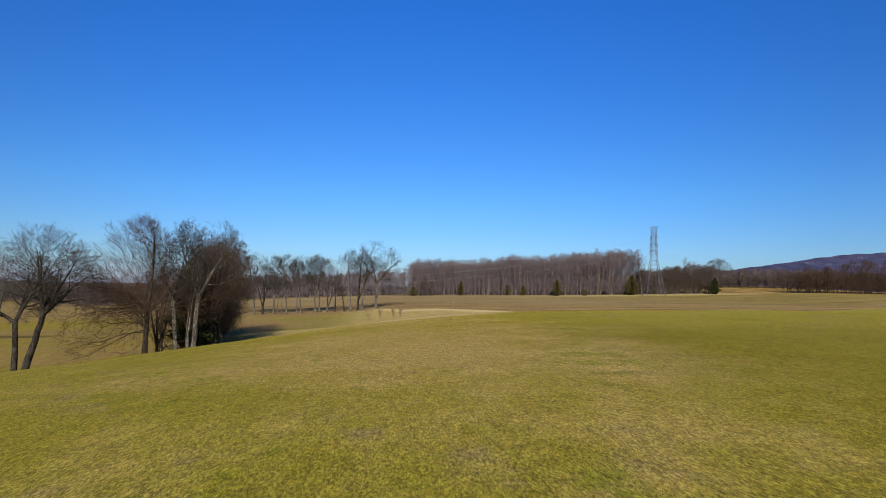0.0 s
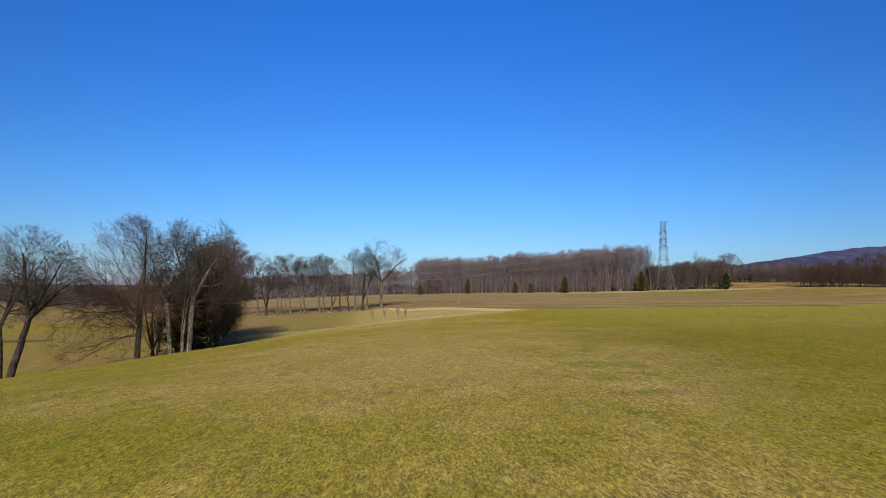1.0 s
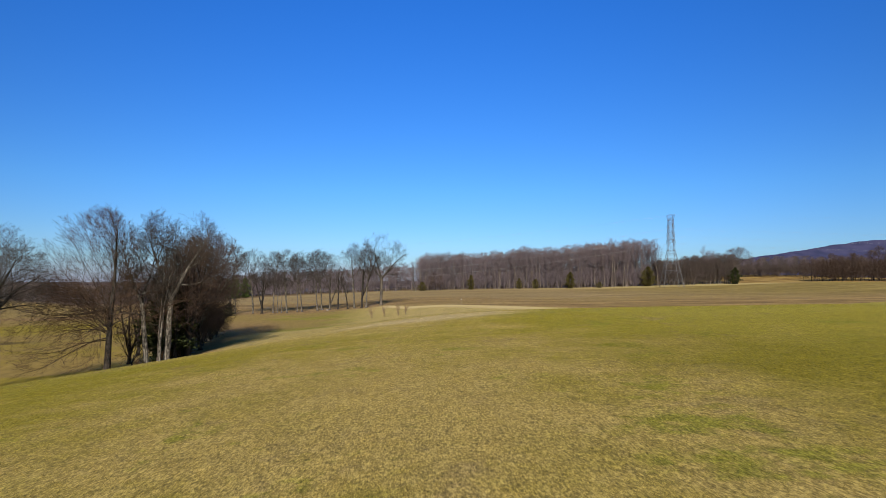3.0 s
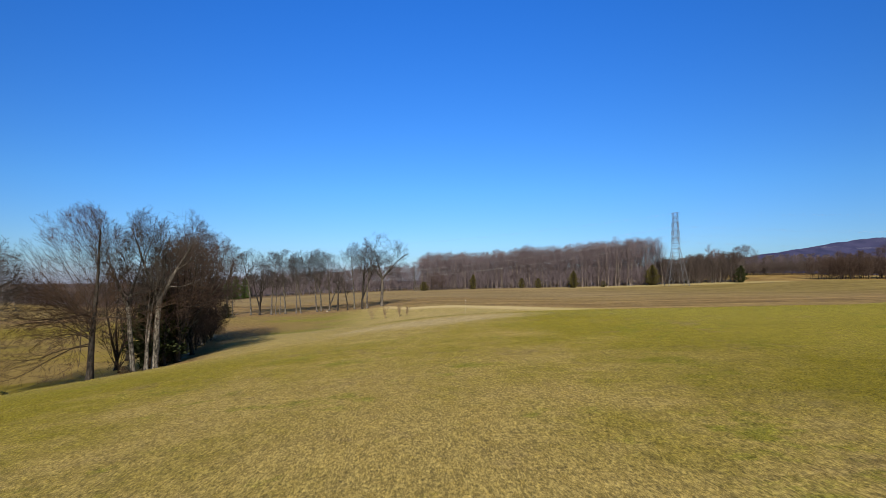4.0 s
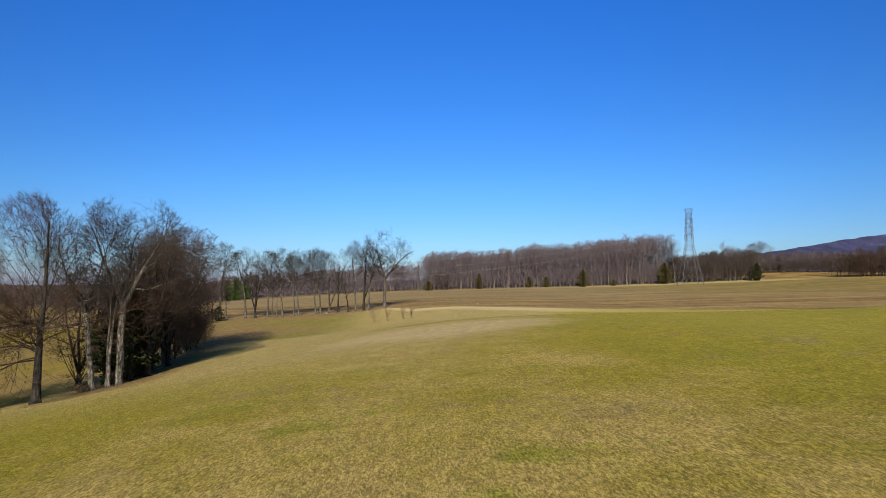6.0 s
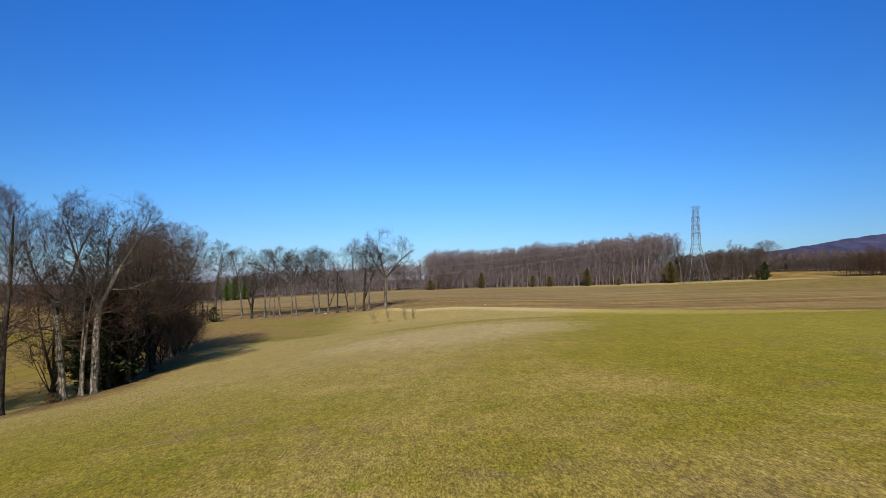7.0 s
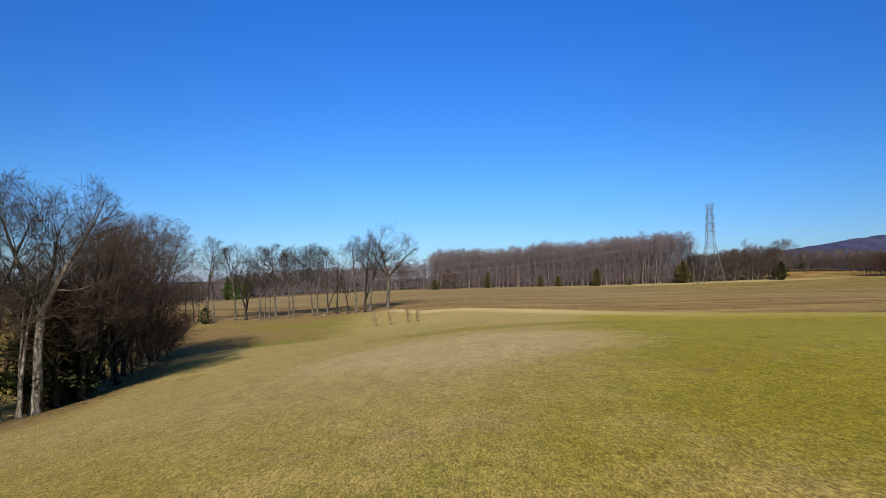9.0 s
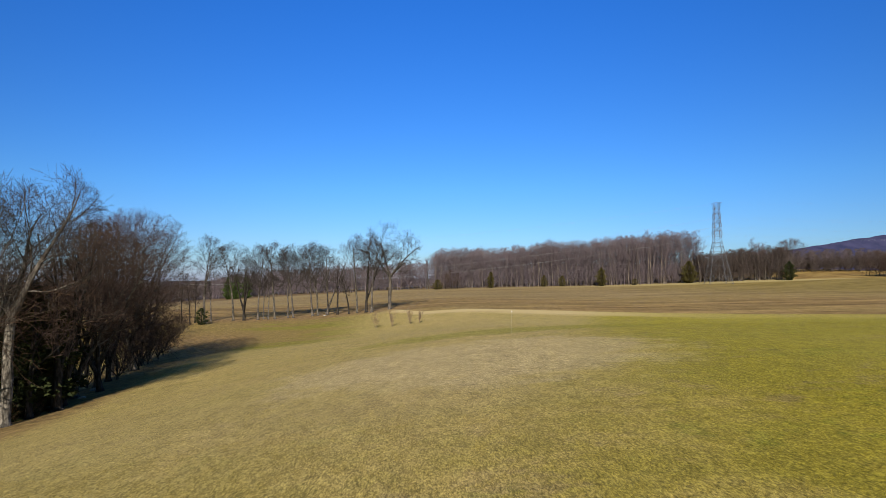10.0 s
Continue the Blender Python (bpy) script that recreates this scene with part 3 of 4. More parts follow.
NEAR = [
    (-27.6, 70.3, 17.4, 0.36, SOLO, "dark_bark", "russet_twig", "bare tree with a dark trunk, upswept crown and low sweeping branches"),
    (-25.7, 75.0, 16.2, 0.27, dict(SYCAMORE, fork_turn=0.4, spread=(16, 32), kids=(18, 8, 6, 5), lean=(-0.05, 0), skirt=3, skirt_turn=3.1, skirt_at=(0.3, 0.5), skirt_lift=0.02), "sycamore_bark", "grey_twig", "bare sycamore with a mottled pale trunk"),
    (-24.9, 75.7, 11.0, 0.15, dict(THIN, lean=(0.02, 0)), "grey_bark", "grey_twig", "thin dark young tree beside a paler trunk"),
    (-24.6, 75.5, 12.0, 0.16, dict(THIN, lean=(0.01, 0)), "sycamore_bark", "grey_twig", "slender bare tree with pale bark"),
    (-24.3, 76.6, 17.2, 0.35, dict(SYCAMORE, forks=3, fork_at=0.40, fork_turn=3.0, spread=(11, 25), kids=(18, 8, 6, 5), lean=(0.07, 0), hull=(0.06, 0, 0.66, 0.27, 0.27, 0.35)), "sycamore_bark", "grey_twig", "large bare sycamore with a pale forked trunk"),
    (-24.2, 78.9, 9.5, 0.24, dict(BROAD, kids=(12, 8, 6, 5), hull=(0, 0, 0.6, 0.3, 0.3, 0.4)), "dark_bark", "red_twig", "small dark-stemmed tree with a forked trunk"),
    (-23.5, 80.8, 14.5, 0.36, dict(OPEN, forks=2, fork_at=0.2), "dark_bark", "red_twig", "bare tree with a dark double trunk"),
    (-24.4, 83.0, 14.5, 0.30, OPEN, "dark_bark", "red_twig", "bare tree with a dark trunk and reddish twigs"),
    (-25.6, 86.8, 15.5, 0.30, OPEN, "grey_bark", "red_twig", "bare tree with reddish dense twigs"),
    (-24.6, 88.6, 15.0, 0.28, OPEN, "dark_bark", "red_twig", "bare tree with reddish dense twigs"),
    (-26.1, 91.0, 15.8, 0.32, DENSE, "grey_bark", "red_twig", "bare tree with a grey trunk and reddish twigs"),
    (-26.9, 94.5, 16.2, 0.28, DENSE, "dark_bark", "red_twig", "bare tree with reddish dense twigs"),
    (-28.6, 98.5, 17.2, 0.28, DENSE, "grey_bark", "red_twig", "bare tree with reddish dense twigs"),
    (-29.0, 103.0, 17.8, 0.28, DENSE, "grey_bark", "red_twig", "bare tree with reddish dense twigs"),
    (-29.8, 107.5, 18.0, 0.26, DENSE, "grey_bark", "red_twig", "bare tree with reddish dense twigs"),
    (-27.6, 101.0, 17.0, 0.26, DENSE, "grey_bark", "red_twig", "bare tree with reddish dense twigs"),
    (-31.8, 100.0, 15.0, 0.26, DENSE, "dark_bark", "red_twig", "bare tree at the back of the clump"),
    (-32.0, 106.0, 18.0, 0.26, DENSE, "grey_bark", "red_twig", "bare tree with reddish dense twigs"),
    (-30.6, 111.5, 17.0, 0.26, DENSE, "grey_bark", "red_twig", "bare tree with reddish dense twigs"),
    (-30.6, 82.0, 12.0, 0.26, DENSE, "dark_bark", "red_twig", "bare tree at the back of the clump"),
    (-33.0, 90.0, 13.0, 0.26, DENSE, "dark_bark", "red_twig", "bare tree at the back of the clump"),
    (-35.1, 61.0, 15.2, 0.34, dict(FAN, lean=(0.10, 0)), "dark_bark", "grey_twig", "bare tree with a wide domed crown and leaning trunk"),
    (-36.1, 61.2, 13.6, 0.30, dict(FAN, forks=3, lean=(-0.09, 0), hull=(-0.06, 0, 0.64, 0.33, 0.33, 0.38), fork_at=0.4), "dark_bark", "grey_twig", "bare tree leaning away from its neighbour"),
]
for n, (x, y, h, r, style, stem, twig, label) in enumerate(NEAR):
    stand(bare_tree(100 + n, h, r, style, M[stem], M[twig], label, "trees on the near bank"), x, y)

# low brush along the bank
SHRUB = dict(BROAD, kids=(11, 5, 4, 3), segs=(5, 4, 3, 2, 1), forks=6, fork_at=0.06, spread=(12, 48), bare=(0.12, 0.12, 0.1, 0.1), angle=(46, 46, 44, 42),
             reach=(0.5, 0.5, 0.5, 0.5), thin=0.013)
BUSHES = [bare_tree(170 + n, 5.0, 0.07, SHRUB, M["dark_bark"], M["red_twig"], "leafless dark brush on the shady bank", "brush on the bank", name="shrub") for n in range(4)]
rng = random.Random(77)
SPOTS = [(-27.2, 91.5), (-28.2, 95.5), (-27.9, 99.5), (-29.2, 101.5), (-28.6, 105.0), (-30.4, 108.5), (-31.0, 112.0), (-30.6, 115.5), (-32.6, 118.5), (-33.2, 122.5),
         (-34.6, 126.0), (-35.4, 131.0), (-36.8, 136.0), (-38.4, 142.0), (-27.4, 84.5), (-29.0, 79.0), (-26.4, 95.2), (-27.2, 101.2), (-28.6, 106.6), (-29.4, 111.2)]
for n, (x, y) in enumerate(SPOTS):
    bush = BUSHES[n] if n < 4 else copy_thing(BUSHES[n % 4], Matrix())
    stand(bush, x, y, rng.uniform(0, 360), rng.uniform(0.8, 1.25) * (1.0 if y < 122 else 0.75))

# row of trees along the far edge of the swale
PALE, GREY, DARK = "pale_bark", "grey_bark", "dark_bark"
ROW = [
    (-40.7, 159.1, 18.5, 0.30, dict(TALL, forks=2, fork_at=0.3), GREY), (-40.0, 161.0, 11.5, 0.16, THIN, GREY),
    (-36.1, 163.0, 17.0, 0.26, TALL, PALE), (-33.9, 163.2, 13.6, 0.34, dict(TALL, forks=4, fork_at=0.14), DARK),
    (-31.3, 164.1, 16.6, 0.24, dict(TALL, lean=(0.05, 0)), GREY), (-30.4, 165.2, 11.6, 0.16, THIN, GREY), (-29.3, 164.8, 10.4, 0.16, THIN, GREY),
    (-27.9, 164.7, 17.0, 0.26, TALL, PALE), (-25.5, 166.4, 15.2, 0.2, TALL, GREY), (-24.3, 166.0, 16.4, 0.22, dict(TALL, lean=(-0.04, 0)), GREY),
    (-20.5, 168.0, 16.8, 0.25, dict(TALL, lean=(-0.06, 0)), GREY), (-19.5, 168.7, 16.2, 0.25, TALL, PALE),
    (-17.4, 168.5, 15.6, 0.32, dict(TALL, forks=3, fork_at=0.1, lean=(0.12, 0)), GREY), (-15.1, 168.0, 11.0, 0.26, THIN, DARK),
    (-12.5, 166.9, 7.5, 0.22, dict(THIN, lean=(-0.08, 0)), DARK), (-10.8, 167.4, 18.0, 0.25, dict(TALL, lean=(-0.07, 0)), PALE),
    (-8.7, 166.6, 18.4, 0.34, dict(TALL, forks=3, fork_at=0.16, kids=(13, 7, 5, 4), hull=(0, 0, 0.62, 0.32, 0.32, 0.38)), DARK), (-7.5, 165.6, 16.4, 0.28, TALL, GREY),
    (-3.7, 168.6, 20.2, 0.42, dict(FAN, forks=4, fork_at=0.36, kids=(17, 7, 6, 4), thin=0.0155, hull=(0.03, 0, 0.66, 0.33, 0.33, 0.34)), GREY),
    (-44.4, 157.2, 10.5, 0.14, THIN, DARK), (-42.9, 157.4, 10.0, 0.14, THIN, DARK), (-42.2, 158.2, 9.5, 0.12, THIN, DARK),
]
WORDS = {PALE: "tall bare tree with pale trunk on the field's edge", GREY: "tall bare grey tree in a row on the field's edge",
         DARK: "bare tree with dark trunk on the field's edge"}
for n, (x, y, h, r, style, stem) in enumerate(ROW):
    stand(bare_tree(200 + n, h, r, style, M[stem], M["red_twig" if style is DENSE else "grey_twig"], WORDS[stem], "row of bare trees"), x, y)


# ---- woodland: an edge of single trees, and the mass behind ----
def along(points, f):
    """The place a fraction of the way along a line of points."""
    lens = [math.dist(a, b) for a, b in zip(points, points[1:])]
    d = f * sum(lens)
    for a, b, n in zip(points, points[1:], lens):
        if d <= n:
            return tuple(a[i] + (b[i] - a[i]) * d / n for i in range(2))
        d -= n
    return points[-1]


def wood_line(seed, kinds, line, count, deep, sizes, used):
    rng = random.Random(seed)
    for n in range(count):
        f = (n + rng.random()) / count
        x, y = along(line, f)
        x, y = x + rng.gauss(0, 0.6), y + rng.uniform(0, deep)
        size = (sizes[0] + (sizes[1] - sizes[0]) * f) * rng.uniform(0.88, 1.05) * (1 + 0.04 * math.sin(17 * f))
        kind = kinds[rng.randrange(len(kinds))]
        thing = kind if kind not in used else copy_thing(kind, Matrix())
        used.add(kind)
        stand(thing, x, y, rng.uniform(0, 360), size)


def wood_mass(name, seed, line, count, deep, height, style, label, material, thick=0.2, sizes=(1.0, 1.0)):
    """A stand of trees too many to count, as one mesh."""
    rng = random.Random(seed)
    shapes = [grow(seed * 50 + n, height, thick, style) for n in range(6)]
    chains, twigs = [], []
    for n in range(count):
        f = (n + rng.random()) / count
        x, y = along(line, f)
        x, y = x + rng.gauss(0, 1.0), y + deep[0] + (deep[1] - deep[0]) * rng.random() ** 1.3
        z, s, a = rest(x, y, 0.1), rng.uniform(0.8, 1.04) * (sizes[0] + (sizes[1] - sizes[0]) * f), rng.uniform(0, 6.28)
        ca, sa = math.cos(a) * s, math.sin(a) * s
        for lev in shapes[n % 6]:
            for c in lev:
                (twigs if lev is shapes[n % 6][-1] else chains).append([(x + p[0] * ca - p[1] * sa, y + p[0] * sa + p[1] * ca, z + p[2] * s, p[3] * s) for p in c])
    return tagged(part(name, tubes(name, chains, 3, twigs), material), label, "woodland", kind="stuff")


EDGE = "slender bare woodland tree with a pale trunk"
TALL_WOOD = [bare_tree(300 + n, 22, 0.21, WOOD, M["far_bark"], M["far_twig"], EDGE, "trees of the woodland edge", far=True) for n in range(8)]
LOW_WOOD = [bare_tree(320 + n, 14, 0.2, SCRUB, M["grey_bark"], M["scrub_and_dim_twig"], "scrubby bare tree on the edge of the field", "scrub on the field's edge", far=True) for n in range(5)]
used = set()
MAIN = [(12, 341), (50, 338), (72, 326), (90, 312), (122, 303), (134, 300)]
wood_line(1, TALL_WOOD, MAIN, 125, 9, (0.93, 1.14), used)
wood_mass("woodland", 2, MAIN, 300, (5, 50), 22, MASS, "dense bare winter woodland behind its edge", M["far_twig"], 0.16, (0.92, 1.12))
wood_mass("underwood", 8, MAIN, 300, (0, 30), 10.5, BRUSH, "low bare brushwood under the woodland trees", M["far_twig"], 0.1)
wood_line(3, LOW_WOOD, [(133, 300), (150, 294), (168, 288)], 46, 10, (0.95, 1.15), used)
wood_mass("underwood", 9, [(130, 304), (170, 292)], 90, (2, 24), 10, BRUSH, "low bare brushwood behind the scrub", M["far_twig"], 0.1)
CORNER = [(199, 271), (213, 263), (262, 256)]
DARK_WOOD = [bare_tree(330 + n, 14, 0.2, SCRUB, M["dark_bark"], M["red_twig"], "dark twiggy bare tree of a thicket", "thicket trees", far=True) for n in range(3)]
wood_line(4, DARK_WOOD, CORNER, 28, 14, (0.85, 1.4), used)
wood_mass("underwood", 10, CORNER, 130, (0, 22), 10.5, BRUSH, "low dark thicket at the field's corner", M["red_twig"], 0.1)
for x, y, size in ((17.5, 333, 0.62), (20.5, 331, 0.72), (23.5, 333, 0.6)):
    stand(copy_thing(DARK_WOOD[1], Matrix()), x, y, 70 * x, size)
NEAR_LEFT = [(-120, 392), (-70, 368), (-26, 356), (10, 352)]
wood_line(5, TALL_WOOD, NEAR_LEFT[1:], 34, 10, (0.56, 0.72), used)
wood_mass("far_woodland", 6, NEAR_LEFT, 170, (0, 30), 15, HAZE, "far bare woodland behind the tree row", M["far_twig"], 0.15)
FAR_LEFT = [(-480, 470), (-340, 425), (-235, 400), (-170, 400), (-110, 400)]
# weaker light on this far wood is put into its darker twig colour
wood_mass("far_woodland", 13, FAR_LEFT, 300, (0, 40), 12.5, HAZE, "far bare woodland beyond the left-hand pasture", M["scrub_and_dim_twig"], 0.2)
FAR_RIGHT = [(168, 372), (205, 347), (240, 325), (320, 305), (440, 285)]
# dulled far light is painted in by darker twigs, underwood below too
wood_mass("far_woodland", 7, FAR_RIGHT, 380, (0, 45), 12, HAZE, "far bare woodland under the ridge", M["scrub_and_dim_twig"], 0.15)
wood_line(14, TALL_WOOD, FAR_RIGHT[:4], 50, 6, (0.48, 0.58), used)
wood_mass("underwood", 15, FAR_RIGHT[:4], 300, (-2, 12), 8.0, dict(BRUSH, thin=0.055), "low bare brushwood of the far woodland", M["scrub_and_dim_twig"], 0.1)
# single trees that stand out
stand(bare_tree(340, 19.5, 0.3, dict(FAN, forks=4, kids=(16, 7, 5, 4), thin=0.03, hull=(0, 0, 0.74, 0.24, 0.24, 0.26)), M["far_bark"], M["far_twig"], "round-crowned bare tree standing above the scrub"), 157, 295)
stand(bare_tree(343, 18.5, 0.3, dict(FAN, forks=4, fork_at=0.3, kids=(16, 7, 5, 4), thin=0.03), M["grey_bark"], M["scrub_and_dim_twig"], "broad dark bare tree standing above the scrub"), 169, 291)
stand(bare_tree(341, 17, 0.25, dict(TALL, kids=(9, 5, 4, 3), thin=0.03, lean=(-0.06, 0)), M["pale_bark"], M["far_twig"], "pale bare tree at the end of the woodland"), 8.6, 343)
stand(bare_tree(342, 17, 0.25, dict(TALL, kids=(9, 5, 4, 3), thin=0.03, lean=(-0.12, 0)), M["pale_bark"], M["far_twig"], "leaning pale bare tree at the end of the woodland"), 10.0, 344)


# ---- evergreens ----
def evergreen(seed, height, width, label, needles):
    rng = np.random.default_rng(seed)
    thing = new("cedar_tree")
    part("trunk", tubes("trunk", [[(0, 0, -0.2, 0.16), (0, 0, height * 0.5, 0.09), (0.05, 0, height * 0.95, 0.02)]], 7), M["dark_bark"], thing)
    n = int(900 * height * width / 8)
    h = rng.random(n) ** 1.2
    lump = 0.75 + 0.25 * np.sin(h * 23 + rng.integers(0, 6)) + rng.normal(0, 0.12, n)
    prof = np.sin(np.clip(h * 0.96 + 0.04, 0, 1) * np.pi) ** 0.5 * (1 - h) ** 0.28
    a = rng.random(n) * 2 * np.pi
    bulge = 1 + 0.25 * np.sin(3 * a + h * 9) + 0.15 * np.sin(5 * a - h * 14)
    rad = width * 0.5 * 1.2 * prof * lump * bulge * rng.random(n) ** 0.33
    c = np.stack([rad * np.cos(a), rad * np.sin(a), 0.15 + h * height * 0.97], 1)
    out = np.stack([np.cos(a), np.sin(a), rng.normal(0.25, 0.5, n)], 1)
    out /= np.linalg.norm(out, axis=1, keepdims=True)
    side = np.cross(out, rng.normal(0, 1, (n, 3)))
    side /= np.linalg.norm(side, axis=1, keepdims=True)
    s = rng.uniform(0.10, 0.26, (n, 1)) * (0.7 + height / 16)
    tri = np.stack([c - side * s * 0.5, c + side * s * 0.5, c + out * s * 1.6], 1).reshape(-1, 3)
    tagged(part("crown", mesh_from("crown", tri, np.arange(3 * n).reshape(-1, 3)), needles, thing), kind="stuff")
    return tagged(thing, label, "evergreen tree")


CEDARS = [(89.0, 308, 8.6, 4.8, "dark green cedar at the foot of the woodland"), (66, 326, 5.6, 3.5, "low green cedar before the bare woodland"),
          (74, 322, 5.2, 4.0, "low green cedar before the bare woodland"), (40.5, 334, 8.2, 3.6, "dull green cedar before the bare woodland"),
          (127, 300, 10.2, 7.2, "broad dark cedar beside the steel tower"), (13.5, 335, 5.0, 5.4, "dark evergreen bush at the woodland's end"),
          (163.4, 283.5, 8.2, 5.2, "dark cedar at the end of the scrub"), (-39.9, 155.2, 3.2, 2.8, "small dark cedar bush by the tree row"),
          (-25.9, 81.5, 9.5, 6.0, "dark cedar in the shade of bare trees"), (-27.5, 86.5, 8.5, 5.0, "dark cedar in the shade of bare trees"),
          (-25.6, 79.0, 8.6, 4.4, "dark cedar behind pale trunks"), (103.1, 304, 3.0, 3.4, "small dark evergreen under the woodland")]
for n, (x, y, h, w, label) in enumerate(CEDARS):
    stand(evergreen(400 + n, h, w, label, M["olive_needle" if y > 290 else "needle"]), x, y)
for n, (x, y, h) in enumerate([(-102, 372, 12.6), (-97, 370, 13.4), (-92, 372, 12.2)]):
    stand(evergreen(430 + n, h, 5.5, "tall green pine in the far woodland", M["pine_needle"]), x, y)


# ---- saplings in the grass ----
def sapling(seed, height, label):
    rng = random.Random(seed)
    thing = new("sapling")
    for i in range(6):
        a = rng.uniform(0, 6.28)
        tip = (0.5 * height * math.cos(a) * rng.random(), 0.5 * height * math.sin(a) * rng.random(), height * rng.uniform(0.75, 1.0))
        mid = (tip[0] * 0.4, tip[1] * 0.4, tip[2] * 0.5)
        stem = part("stem", tubes("stem", [[(0.03 * i, 0, -0.1, 0.022), (*mid, 0.016), (*tip, 0.008)]], 5), M["sapling"], thing)
        shoots = []
        for j in range(30):
            f = rng.uniform(0.25, 1)
            p = [mid[k] * min(1, 2 * f) if f < 0.5 else mid[k] + (tip[k] - mid[k]) * (2 * f - 1) for k in range(3)]
            b = rng.uniform(0, 6.28)
            shoots.append([(*p, 0.012), (p[0] + 0.3 * math.cos(b), p[1] + 0.3 * math.sin(b), p[2] + rng.uniform(0.2, 0.5), 0.007)])
        tagged(part("spray", tubes("spray", shoots, 3), M["sapling"], stem), kind="stuff")
    return tagged(thing, label, "sapling", "bare saplings in the grass")


for n, (x, y, h) in enumerate([(-4.8, 137.5, 2.9), (-2.0, 136.1, 3.0), (1.0, 136.4, 2.6), (2.5, 136.8, 1.9)]):
    stand(sapling(500 + n, h, "thin bare sapling in the straw-coloured grass"), x, y)

# ---- leafy scrub and stones in the clump ----
def leafy_shrub(seed, height, label):
    rng = np.random.default_rng(seed)
    thing = bare_tree(seed, height, 0.035, SHRUB, M["grey_bark"], M["red_twig"], label, "leafy scrub", name="leafy_shrub")
    tagged(thing, category="shrub")
    n = 420
    a, rad = rng.random(n) * 2 * np.pi, height * 0.5 * rng.random(n) ** 0.5
    c = np.stack([rad * np.cos(a), rad * np.sin(a), height * (0.15 + 0.8 * rng.random(n)) * (1 - 0.5 * rad / height)], 1)
    u, v = rng.normal(0, 1, (n, 3)), rng.normal(0, 1, (n, 3))
    u, v = 0.05 * u / np.linalg.norm(u, axis=1, keepdims=True), 0.05 * v / np.linalg.norm(v, axis=1, keepdims=True)
    quad = np.stack([c - u, c - v * 0.6, c + u, c + v * 0.6], 1).reshape(-1, 3)
    tagged(part("foliage", mesh_from("foliage", quad, np.arange(4 * n).reshape(-1, 4)), M["dead_leaf"], thing, "curled brown dead leaves"), kind="stuff")
    return thing


for n, (x, y, h) in enumerate([(-25.1, 78.0, 1.5), (-24.6, 79.9, 1.3), (-26.3, 74.2, 1.1), (-25.2, 82.6, 1.6)]):
    stand(leafy_shrub(520 + n, h, "low shrub still holding brown dead leaves"), x, y)


def stone(seed, size, label):
    bm = bmesh.new()
    bmesh.ops.create_icosphere(bm, subdivisions=3, radius=size)
    for v in bm.verts:
        v.co *= 1 + 0.3 * noise.noise(v.co * (1.6 / size) + Vector((seed, 0, 0)))
        v.co.z *= 0.6
    me = bpy.data.meshes.new("stone")
    bm.to_mesh(me)
    bm.free()
    return tagged(part("stone", me, M["stone"]), label, "stone")


for n, (x, y, r) in enumerate([(-25.6, 89.8, 0.42), (-24.6, 86.0, 0.3), (-17.8, 167.6, 0.4)]):
    stand(stone(n * 7, r, "pale rounded field stone at the foot of trees"), x, y, 40 * n, 1.0, 0.05)

# ---- marker post ----
post = new("marker_post")
part("pole", tubes("pole", [[(0, 0, -0.3, 0.009), (0, 0, 1.0, 0.009), (0.02, 0, 1.62, 0.008)]], 8), M["post"], post)
part("cap", tubes("cap", [[(0.02, 0, 1.60, 0.0), (0.02, 0, 1.60, 0.03), (0.02, 0, 1.70, 0.03), (0.02, 0, 1.72, 0.0)]], 10), M["cap"], post)
tagged(post, "thin pale marker post standing in the pasture", "post")
stand(post, 8.9, 81.0, 0, 1.0, 0.0)


# ---- transmission line ----
def tower_levels(z):
    """Half the width of the tower's body at a height."""
    return 4.6 + (1.55 - 4.6) * z / 17.6 if z < 17.6 else 1.55 + (1.05 - 1.55) * (z - 17.6) / 14


ARMS = (22.4, 25.8, 29.6)


def bars(name, rods, parent, label="", r=0.07):
    return part(name, tubes(name, [[(*a, r), (*b, r)] for a, b in rods], 4), M["steel"], parent, label)


